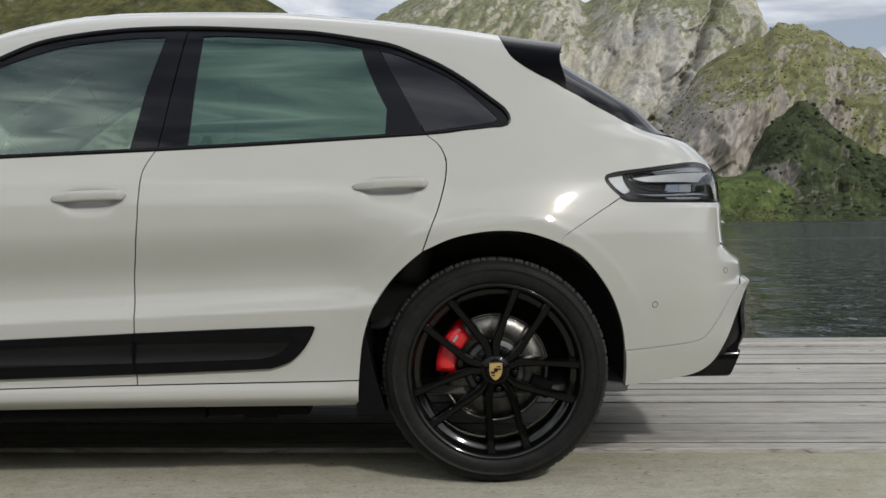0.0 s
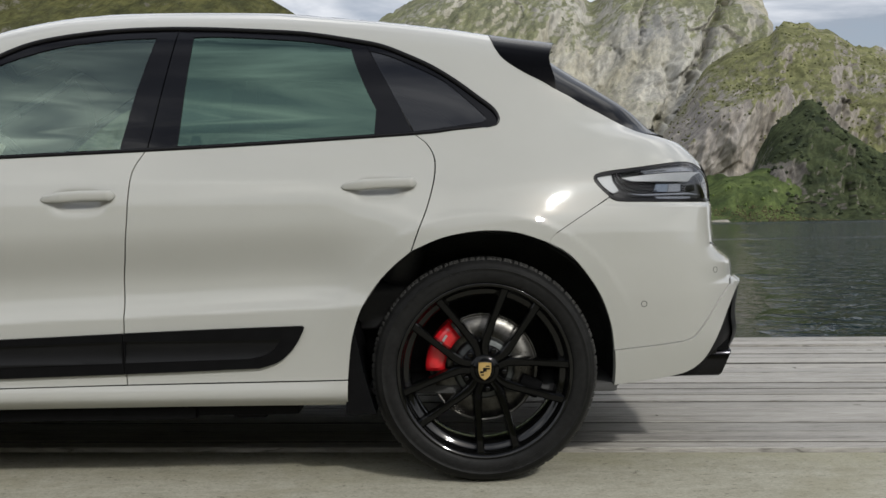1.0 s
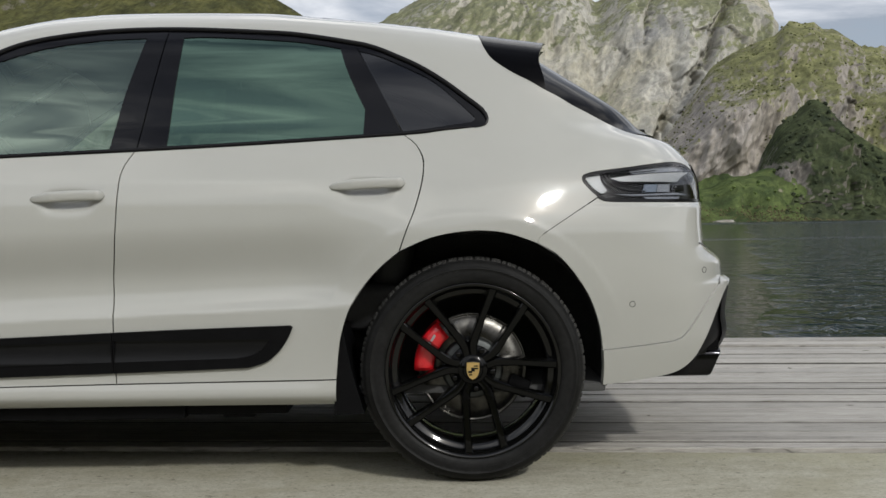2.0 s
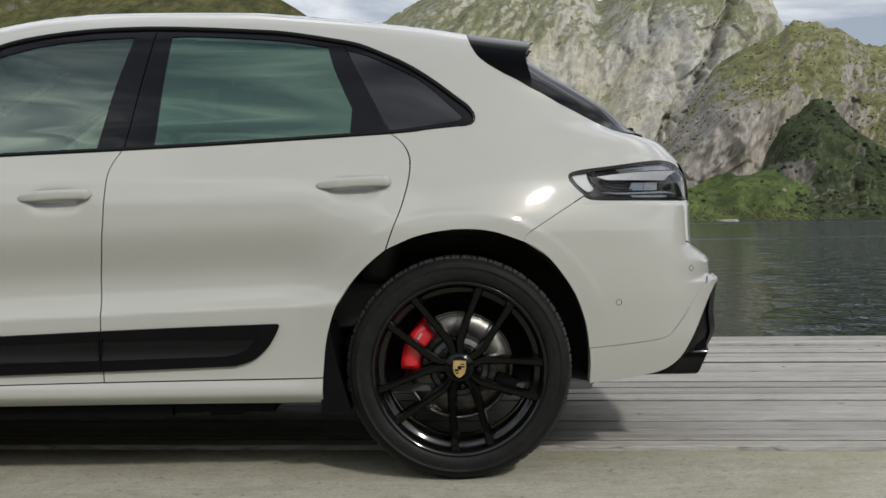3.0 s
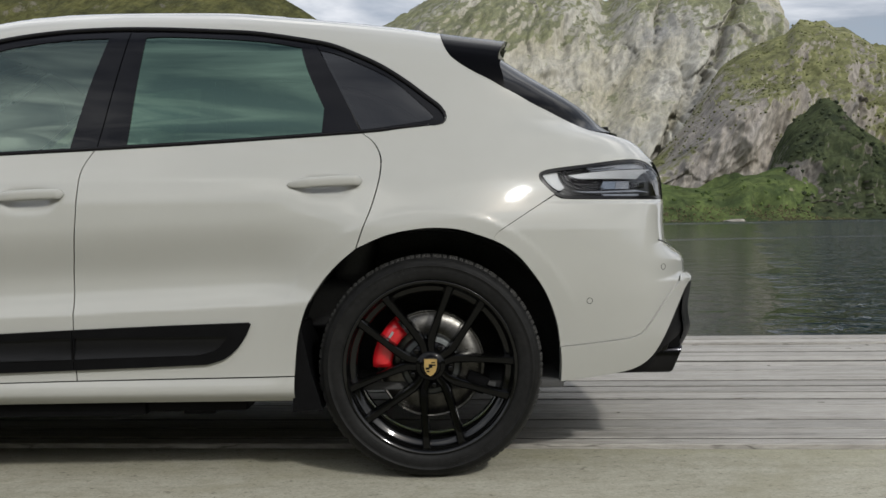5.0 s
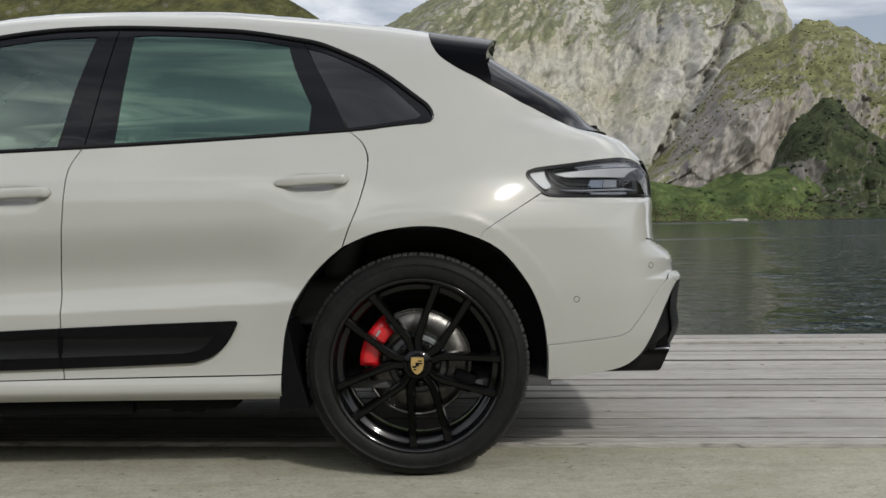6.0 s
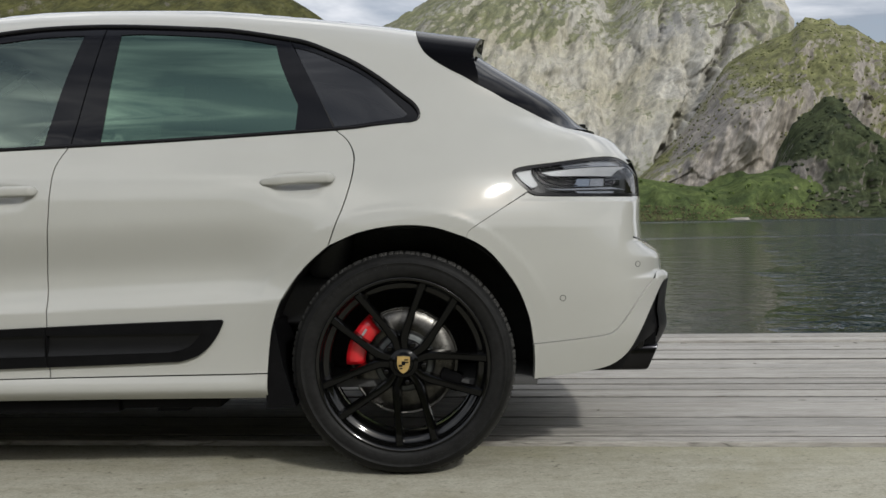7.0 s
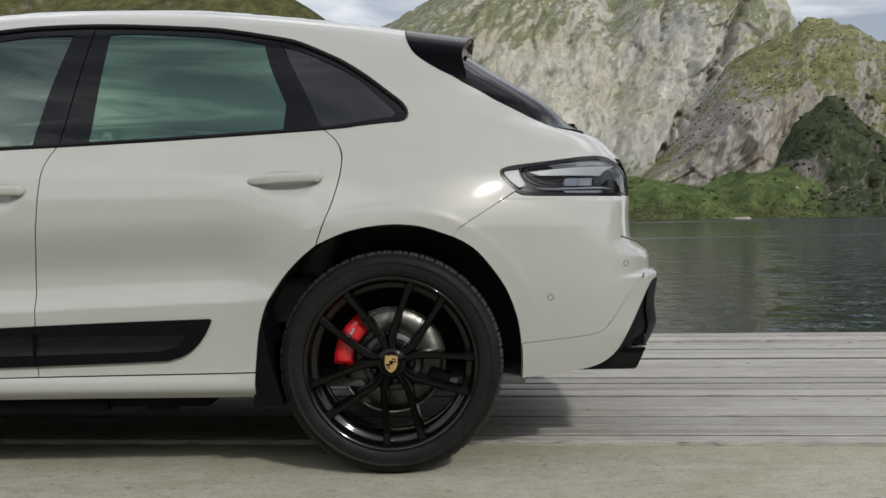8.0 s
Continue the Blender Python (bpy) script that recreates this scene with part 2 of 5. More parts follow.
def water_material():
    a = Mat("fjord_water", (0.005, 0.0145, 0.0165), 0.05, 0.0, IOR=1.24, Specular_IOR_Level=0.25)
    v = a.coords((0.22, 1.0, 1))
    swell, small = a.noise(v, 0.5, 2, 0.5, 0.4), a.noise(v, 2.2, 2, 0.5, 0.3)
    ripple = a.noise(a.coords((0.9, 0.7, 1)), 0.9, 3, 0.6, 0.5)
    # a breeze ruffles one stretch of the fjord; the rest lies almost calm
    at = a.n.new("ShaderNodeSeparateXYZ")
    a.l.new(a.coords(), at.inputs[0])
    drift = a.noise(a.coords((0.6, 1.0, 1)), 0.06, 4, 0.6, 0.6)
    edge = a.math("ADD", a.math("MULTIPLY_ADD", at.outputs["Y"], -0.29, at.outputs["X"]), a.math("MULTIPLY_ADD", drift, 7.0, -3.5))
    windy = a.ramp(a.math("MULTIPLY_ADD", edge, 0.06, 0.4), (0.5, (0.03, 0.03, 0.03)), (0.62, (1, 1, 1)))
    h = a.math("MULTIPLY_ADD", a.math("MULTIPLY", ripple, windy), 2.5, a.math("MULTIPLY_ADD", swell, 0.035, a.math("MULTIPLY", small, 0.012)))
    a.put(a.bump(h, 0.9, 1.0), "Normal")
    # lines of rougher water: along the far shore and across the middle
    line = a.math("ABSOLUTE", a.math("ADD", a.math("MULTIPLY_ADD", at.outputs["X"], -0.12, at.outputs["Y"]), a.math("MULTIPLY_ADD", drift, 8.0, -110.0)))
    far = a.math("ABSOLUTE", a.math("ADD", at.outputs["Y"], -262.0))
    band = a.math("ADD", a.ramp(a.math("MULTIPLY", line, 0.2), (0.0, (1, 1, 1)), (0.9, (0, 0, 0))), a.ramp(a.math("MULTIPLY", far, 0.02), (0.0, (1, 1, 1)), (0.8, (0, 0, 0))))
    a.put(a.math("MULTIPLY_ADD", band, 0.2, 0.08), "Roughness")
    return a.m


def mountain_material(name, rock, rock_dark, grass, grass_dark, green, scale=1.0, stain=(0.2, 0.2, 0.15), bare=None, lush=0.0):
    """Bare rock with leaning fissures and run-off streaks; grass and moss where the slope is gentle enough.
    bare: x, z, half width and half height of each wall without growth; lush: how much more grows outside it."""
    a = Mat(name, rock, 0.95, 0.0, Specular_IOR_Level=0.0)
    v = a.coords((scale, scale, scale))
    lean, steep = a.slant((scale, scale * 0.3, scale * 0.25), -30), a.slant((scale, scale * 0.3, scale * 0.13), -8)
    n1 = a.noise(v, 0.016, 8, 0.62, 0.5)
    n2 = a.noise(lean, 0.07, 9, 0.68, 0.5)
    n3 = a.noise(v, 0.2, 7, 0.7)
    stone = a.ramp(n2, (0.34, rock_dark), (0.45, tuple(c * 0.84 for c in rock)), (0.54, rock), (0.68, tuple(c * 1.18 for c in rock)))
    stone = a.mix(a.ramp(n1, (0.42, (0, 0, 0)), (0.64, (0.75, 0.75, 0.75))), stone, stain)
    stone = a.mix(0.6, stone, a.ramp(n3, (0.36, (0.68, 0.68, 0.69)), (0.64, (1.22, 1.22, 1.2))), "MULTIPLY")
    run = a.noise(steep, 0.3, 9, 0.72, 0.3)
    stone = a.mix(0.6, stone, a.ramp(run, (0.36, (0.62, 0.62, 0.63)), (0.5, (1, 1, 1)), (0.66, (1.2, 1.19, 1.16))), "MULTIPLY")
    for vec, size, dark in ((lean, 0.035, 0.5), (steep, 0.09, 0.62)):
        crack = a.noise(vec, size, 8, 0.6, 0.7)
        lines = a.ramp(a.math("ABSOLUTE", a.math("SUBTRACT", crack, 0.5)), (0.0, (dark, dark, dark * 1.04)), (0.02, (1, 1, 1)))
        stone = a.mix(0.42, stone, lines, "MULTIPLY")
    geo = a.n.new("ShaderNodeNewGeometry")
    sep = a.n.new("ShaderNodeSeparateXYZ")
    a.l.new(geo.outputs["Normal"], sep.inputs[0])
    veg = a.math("ADD", sep.outputs["Z"], a.math("MULTIPLY", a.math("SUBTRACT", n1, 0.5), 1.6))
    veg = a.math("ADD", veg, a.math("MULTIPLY", a.math("SUBTRACT", n3, 0.5), 1.7))
    veg = a.math("ADD", veg, a.math("MULTIPLY", a.math("SUBTRACT", run, 0.5), 1.5))
    if bare:
        at = a.n.new("ShaderNodeSeparateXYZ")
        a.l.new(a.coords(), at.inputs[0])
        for x, z, wide, high in bare:
            dx = a.math("ABSOLUTE", a.math("DIVIDE", a.math("SUBTRACT", at.outputs["X"], x), wide))
            dz = a.math("ABSOLUTE", a.math("DIVIDE", a.math("SUBTRACT", at.outputs["Z"], z), high))
            away = a.math("ADD", a.math("MAXIMUM", dx, dz), a.math("MULTIPLY", a.math("SUBTRACT", n2, 0.5), 1.6))
            wall = a.ramp(away, (0.75, (1, 1, 1)), (1.15, (0, 0, 0)))
            veg = a.math("SUBTRACT", veg, a.math("MULTIPLY", wall, 0.4 + lush))
        veg = a.math("ADD", veg, lush)
    mask = a.ramp(veg, (1 - green - 0.14, (0, 0, 0)), (1 - green + 0.16, (0.95, 0.95, 0.95)))
    leaf = a.ramp(a.noise(v, 0.06, 10, 0.75), (0.4, grass_dark), (0.6, grass))
    leaf = a.mix(0.6, leaf, a.ramp(a.noise(lean, 0.35, 6, 0.68), (0.36, (0.45, 0.45, 0.45)), (0.62, (1.3, 1.3, 1.3))), "MULTIPLY")
    a.put(a.mix(mask, stone, leaf), "Base Color")
    a.put(a.bump(run, 0.4, 1.1 / scale, a.bump(n3, 0.45, 1.0 / scale)), "Normal")
    return a.m


PAINT = paint_material()
BLACK_GLOSS = grainy("black_gloss", (0.006, 0.006, 0.007), 0.2, 8.0, 0.2, Specular_IOR_Level=0.18)
SPOILER_BLACK = grainy("spoiler_black", (0.002, 0.002, 0.0024), 0.16, 20.0, 0.2, Specular_IOR_Level=0.06)
PILLAR_BLACK = grainy("pillar_black", (0.004, 0.004, 0.005), 0.05, 14.0, 0.3, Specular_IOR_Level=0.28)
REAR_GLASS = grainy("rear_glass", (0.004, 0.004, 0.005), 0.08, 14.0, 0.3, Specular_IOR_Level=0.06)
LAMP_BLACK = grainy("lamp_black", (0.004, 0.004, 0.0045), 0.3, 40.0, 0.3, Specular_IOR_Level=0.3)
RUBBER = grainy("tyre_rubber", (0.0095, 0.0095, 0.0094), 0.55, 60.0, 0.5, 0.0004, Specular_IOR_Level=0.13)
TREAD = grainy("worn_tread", (0.032, 0.0315, 0.03), 0.7, 90.0, 0.5, 0.0006, Specular_IOR_Level=0.2)
PLASTIC = grainy("black_plastic", (0.0045, 0.0045, 0.005), 0.4, 200.0, 0.3, 0.0001, Specular_IOR_Level=0.06)
BLACK_SATIN = grainy("black_satin", (0.005, 0.005, 0.0055), 0.3, 30.0, 0.2, Specular_IOR_Level=0.2)
LINER = grainy("wheel_liner", (0.04, 0.04, 0.04), 0.95, 120.0, 0.3, 0.001, Specular_IOR_Level=0.1)
SPOKE_BLACK = grainy("spoke_black", (0.002, 0.002, 0.002), 0.05, 9.0, 0.2, Specular_IOR_Level=0.22)
RIM_BLACK = grainy("rim_black", (0.003, 0.003, 0.003), 0.09, 9.0, 0.2, Specular_IOR_Level=0.4)
STEEL = disc_material()
HUB_STEEL = grainy("hub_steel", (0.08, 0.085, 0.085), 0.55, 30.0, 0.3, metal=1.0)
RED = grainy("caliper_red", (0.5, 0.008, 0.014), 0.3, 12.0, 0.15, Coat_Weight=0.6)
GOLD = grainy("gold", (0.72, 0.5, 0.2), 0.3, 30.0, 0.2, metal=0.8)
DARK_CHROME = grainy("dark_chrome", (0.03, 0.03, 0.033), 0.16, 12.0, 0.2, metal=1.0)
SILVER = grainy("lamp_silver", (0.3, 0.305, 0.31), 0.55, 25.0, 0.12, metal=0.5)
LAMP_GREY = grainy("lamp_grey", (0.15, 0.16, 0.185), 0.25, 25.0, 0.2)
LAMP_BLUE = grainy("lamp_blue", (0.12, 0.145, 0.19), 0.25, 25.0, 0.25)
LEATHER = grainy("black_leather", (0.03, 0.03, 0.032), 0.5, 90.0, 0.25, 0.0006)
LINING = grainy("roof_lining", (0.05, 0.05, 0.05), 0.9, 200.0, 0.15)
GLASS = glass_material("green_tinted_glass", (0.6, 0.74, 0.66), 2.4, (0.74, 0.93, 0.8))
DEEP_GLASS = glass_material("deep_green_glass", (0.05, 0.095, 0.075), 2.9, (0.6, 0.92, 0.7))
PRIVACY = glass_material("privacy_glass", (0.05, 0.055, 0.06), 1.75)
LENS = glass_material("lamp_lens", (0.9, 0.91, 0.92), 1.22)
PALE_STONE = grainy("pale_stone", (0.27, 0.25, 0.22), 0.9, 1.5, 0.35, 0.05)
JOINT_TIMBER = grainy("joint_timber", (0.085, 0.08, 0.072), 0.9, 60.0, 0.4, 0.0005)
DARK_TIMBER = grainy("dark_timber", (0.03, 0.027, 0.023), 0.9, 8.0, 0.4, 0.004)
KNOT = grainy("knot_wood", (0.1, 0.088, 0.072), 0.8, 120.0, 0.5, 0.0005)
CONCRETE, PLANK, WATER = concrete_material(), plank_material(), water_material()


# ---- building blocks ----
def part(name, bm, material, parent=None, label="", smooth=True, kind=""):
    """Links a bmesh as one mesh object, under its thing where one is given."""
    me = bpy.data.meshes.new(name)
    if smooth:
        for f in bm.faces:
            f.smooth = True
    bm.to_mesh(me)
    bm.free()
    me.materials.append(material)
    ob = new(name, me)
    if parent is not None:
        ob.parent = parent
        if parent.parent is None:
            ob.matrix_parent_inverse = Matrix.Translation(-parent.location)
    return tagged(ob, label, kind=kind)


def empty(name, at, label, category, group="", kind=""):
    ob = new(name)
    ob.location = at
    ob.empty_display_size = 0.2
    return tagged(ob, label, category, group, kind)


def crease(bm, degrees=35):
    for e in bm.edges:
        if len(e.link_faces) != 2 or e.calc_face_angle(0) > radians(degrees):
            e.smooth = False
    return bm


def block(bm, lo, hi, bevel=0.0, segments=2, m=None):
    """A box between two corners with rounded edges."""
    b2 = bmesh.new()
    lo, hi = Vector(lo), Vector(hi)
    bmesh.ops.create_cube(b2, size=1, matrix=Matrix.LocRotScale((lo + hi) / 2, None, hi - lo))
    if bevel:
        bmesh.ops.bevel(b2, geom=b2.edges[:], offset=bevel, segments=segments, affect="EDGES", profile=0.6)
    if m is not None:
        b2.transform(m)
    me = bpy.data.meshes.new("tmp")
    b2.to_mesh(me)
    b2.free()
    bm.from_mesh(me)
    bpy.data.meshes.remove(me)
    return bm


def lathe(bm, profile, at=(0, 0, 0), steps=96, close=False):
    """Turns a profile of (y along the axle, radius) about the y axis through at."""
    rings = []
    for y, r in profile:
        rings.append([bm.verts.new((at[0] + r * math.cos(math.tau * i / steps), at[1] + y, at[2] + r * math.sin(math.tau * i / steps))) for i in range(steps)])
    pairs = list(zip(rings, rings[1:])) + ([(rings[-1], rings[0])] if close else [])
    for a, b in pairs:
        for i in range(steps):
            j = (i + 1) % steps
            bm.faces.new((a[i], a[j], b[j], b[i]))
    return bm


def tube(bm, points, radius, sides=8, flat=1.0):
    """A round bar along a line of points; flat squeezes it in y."""
    pts = [Vector(p) for p in points]
    rings = []
    for i, p in enumerate(pts):
        d = (pts[min(i + 1, len(pts) - 1)] - pts[max(i - 1, 0)]).normalized()
        side_ = d.cross(Vector((0, 1, 0)))
        if side_.length < 1e-4:
            side_ = d.cross(Vector((0, 0, 1)))
        side_.normalize()
        up = side_.cross(d).normalized()
        r = radius(i / (len(pts) - 1)) if callable(radius) else radius
        rings.append([bm.verts.new(p + r * (math.cos(math.tau * k / sides) * side_ + flat * math.sin(math.tau * k / sides) * up)) for k in range(sides)])
    for a, b in zip(rings, rings[1:]):
        for k in range(sides):
            bm.faces.new((a[k], a[(k + 1) % sides], b[(k + 1) % sides], b[k]))
    bm.faces.new(rings[0][::-1])
    bm.faces.new(rings[-1])
    return bm


def grid(bm, rows):
    """A sheet through rows of points."""
    vs = [[bm.verts.new(p) for p in r] for r in rows]
    for a, b in zip(vs, vs[1:]):
        for i in range(len(a) - 1):
            bm.faces.new((a[i], a[i + 1], b[i + 1], b[i]))
    return bm


def smooth_line(pts, step):
    """Points about one step apart on a smooth line through pts."""
    out = []
    n = len(pts)
    for i in range(n - 1):
        p0, p1, p2, p3 = pts[max(i - 1, 0)], pts[i], pts[i + 1], pts[min(i + 2, n - 1)]
        k = max(1, math.ceil(math.dist(p1, p2) / step))
        for j in range(k):
            t = j / k
            q = []
            for a, b, c, d in zip(p0, p1, p2, p3):
                q.append(0.5 * (2 * b + (c - a) * t + (2 * a - 5 * b + 4 * c - d) * t * t + (3 * b - a - 3 * c + d) * t ** 3))
            out.append(tuple(q))
    return out + [tuple(pts[-1])]


def loop(*lines, step=0.02):
    """A closed outline from smooth lines that meet in corners."""
    out = []
    for ln in lines:
        for p in smooth_line(ln, step) if len(ln) > 2 else smooth_line(ln, step):
            if not out or math.dist(out[-1], p) > 1e-4:
                out.append(p)
    if math.dist(out[0], out[-1]) < 1e-4:
        out.pop()
    # a step of its own for the closing side
    k = math.ceil(math.dist(out[-1], out[0]) / step)
    a, b = out[-1], out[0]
    out += [(a[0] + (b[0] - a[0]) * j / k, a[1] + (b[1] - a[1]) * j / k) for j in range(1, k)]
    return out


def inside(p, poly):
    x, z = p
    hit = False
    j = len(poly) - 1
    for i in range(len(poly)):
        xi, zi = poly[i]
        xj, zj = poly[j]
        if (zi > z) != (zj > z) and x < (xj - xi) * (z - zi) / (zj - zi) + xi:
            hit = not hit
        j = i
    return hit


def shrink(poly, d):
    """The outline moved inwards by d."""
    n = len(poly)
    area = sum(poly[i][0] * poly[(i + 1) % n][1] - poly[(i + 1) % n][0] * poly[i][1] for i in range(n))
    s = 1 if area > 0 else -1
    out = []
    for i in range(n):
        a, b = Vector(poly[i - 1]), Vector(poly[(i + 1) % n])
        t = (b - a).normalized()
        out.append((poly[i][0] - s * d * t.y, poly[i][1] + s * d * t.x))
    return out


# ---- the car's form: y of its flank at x along it and height z ----
YC = 0.97
GROUND = -0.0135
DOOR = [(.18, .18), (.235, .085), (.255, .048), (.272, .024), (.288, .0135), (.3, .0125), (.318, .0165), (.335, .0215), (.345, .0225), (.45, .0195), (.53, .0155), (.6, .012), (.67, .0095), (.75, .004), (.84, .001), (.91, .007), (.98, .026), (1.04, .055), (1.1, .083), (1.3, .17), (1.45, .25), (1.6, .34)]
FEND = [(.18, .16), (.25, .075), (.35, .045), (.5, .018), (.62, .002), (.74, -.006), (.8, -.005), (.83, -.0005), (.86, .0065), (.89, .0158), (.92, .0259), (.95, .0367), (.98, .0484), (1.04, .0765), (1.1, .107), (1.3, .208), (1.45, .288), (1.6, .376)]
XE = [(0.2, 0.8997), (0.265, 0.9284), (0.347, 0.9605), (0.434, 0.9977), (0.499, 0.9894), (0.585, 0.9985), (0.617, 1.0042), (0.636, 0.974), (0.688, 0.9689), (0.73, 0.9255), (0.756, 0.8935), (0.82, 0.8893), (0.905, 0.8953), (0.969, 0.8924), (1.033, 0.8732), (1.077, 0.8408), (1.125, 0.803), (1.18, 0.692), (1.29, 0.523), (1.408, 0.338), (1.6, 0.05)]
XE_SOFT = [(.2, .95), (.35, 1.0), (.45, 1.03), (.56, 1.035), (.66, 1.015), (.75, .975), (.82, .945), (.9, .929)]
ZT = [(-2.2, 1.34), (-1.95, 1.47), (-1.82, 1.534), (-1.73, 1.5759), (-1.64, 1.6037), (-1.46, 1.6363), (-1.28, 1.648), (-1.1, 1.6509), (-0.76, 1.6459), (-0.45, 1.6215), (-0.12, 1.5813), (0.1, 1.5458), (0.3, 1.5196), (0.6, 1.47)]


def ease(a, b, x):
    t = min(1, max(0, (x - a) / (b - a)))
    return t * t * (3 - 2 * t)


def curve(k, x):
    """A smooth line without overshoot through pairs."""
    if x <= k[0][0]:
        return k[0][1]
    if x >= k[-1][0]:
        return k[-1][1]
    i = 0
    while x > k[i + 1][0]:
        i += 1

    def slope(j):
        if j == 0 or j == len(k) - 1:
            a = 0 if j == 0 else len(k) - 2
            return (k[a + 1][1] - k[a][1]) / (k[a + 1][0] - k[a][0])
        d0 = (k[j][1] - k[j - 1][1]) / (k[j][0] - k[j - 1][0])
        d1 = (k[j + 1][1] - k[j][1]) / (k[j + 1][0] - k[j][0])
        return 0 if d0 * d1 <= 0 else 2 * d0 * d1 / (d0 + d1)

    h = k[i + 1][0] - k[i][0]
    t = (x - k[i][0]) / h
    return (2 * t ** 3 - 3 * t * t + 1) * k[i][1] + (t ** 3 - 2 * t * t + t) * slope(i) * h + (3 * t * t - 2 * t ** 3) * k[i + 1][1] + (t ** 3 - t * t) * slope(i + 1) * h


def rounded(u, n):
    u = min(1, max(0, u))
    return 1 - (1 - u ** n) ** (1 / n)


def scoop(u):
    u = min(1, max(0, u))
    return u - u * u / 2


def taper(x):
    """How far the body draws in towards the tail."""
    d = max(0, x + 0.13)
    e = max(0, d - 0.36)
    return 0.21 * min(d, 0.36) ** 2 + 0.1512 * e + 0.06 * e * e


def hollow_form(x, z):
    """The hollow of the doors: it starts at a crease that climbs to the rear and fades out upwards."""
    d = z - 0.54 - 0.034 * (x + 1.56)
    s = 0.006
    if d < -s or d > 0.29:
        return 0.0
    d = (d + s) ** 2 / (4 * s) if d < s else d
    k = min(d, 0.1)
    return 0.8 * k * (1 - k / 0.2) * (1 - ease(0.1, 0.29, d))


def flank(x, z):
    # the doors pass into the haunch quickly below the waist, slowly along the windows
    k = ease(1.06, 1.2, z)
    w = max(ease(-0.6 - 1.2 * k, -0.12 + 0.5 * k, x), ease(-2.25, -2.7, x))
    p = (curve(DOOR, z) + hollow_form(x, z)) * (1 - w) + curve(FEND, z) * w
    p += taper(x)
    # flared lip round the rear wheel
    r = math.hypot(x, z - 0.36)
    if r < 0.7 and z > 0.4:
        up = math.degrees(math.atan2(z - 0.36, x))
        rise = (0.66 - r) / 0.145
        rise = 1 - math.hypot(max(0, 1 - rise), 0.03) + 0.03 if rise < 1 else 1.0
        p -= (0.009 * max(0, rise) ** 2 + 0.002 * ease(0.536, 0.512, r)) * ease(8, 45, up) * ease(178, 140, up)
    # the haunch over the wheel
    p -= 0.015 * math.exp(-((x - 0.2) / 0.25) ** 2 - ((z - 0.95) / 0.16) ** 2)
    # scoops behind the door handles
    if 0.85 < z < 1.05 and x < -0.1:
        for hx, hz in ((-1.311, 0.93), (-0.338, 0.959)):
            p += 0.026 * math.exp(-((x - hx) / 0.07) ** 4 - ((z - hz) / 0.026) ** 2)
    zt = curve(ZT, x)
    k = ease(0.62, 0.86, (x - 0.28) / 0.72)
    xe = curve(XE, z) * k + curve(XE_SOFT, z) * (1 - k) if z < 0.9 else curve(XE, z)
    length = 0.72 - 0.27 * ease(0.85, 1.4, z)
    q = rounded((x - xe + length) / length, 3.6 - 1.0 * ease(1.05, 1.2, z)) * (1 - ease(1.14, 1.34, z))
    r = rounded((z - zt + 0.2) / 0.2, 3.8)
    f = rounded((-2.92 - x) / 0.82, 2.5)
    return p + (YC - p) * (1 - (1 - q) * (1 - r) * (1 - f))


def spoiler_form(x, z):
    """The flank carried on rearwards past the roof's end."""
    p = flank(x, z)
    k = ease(1.32, 1.45, z)
    side_ = curve(FEND, z) + taper(x)
    r = rounded((z - curve(ZT, x) + 0.2) / 0.2, 3.8)
    return p * (1 - k) + (side_ + (YC - side_) * r) * k


def normal(x, z, form=flank):
    e = 0.004
    gx = (form(x + e, z) - form(x - e, z)) / (2 * e)
    gz = (form(x, z + e) - form(x, z - e)) / (2 * e)
    return Vector((gx, -1, gz)).normalized()


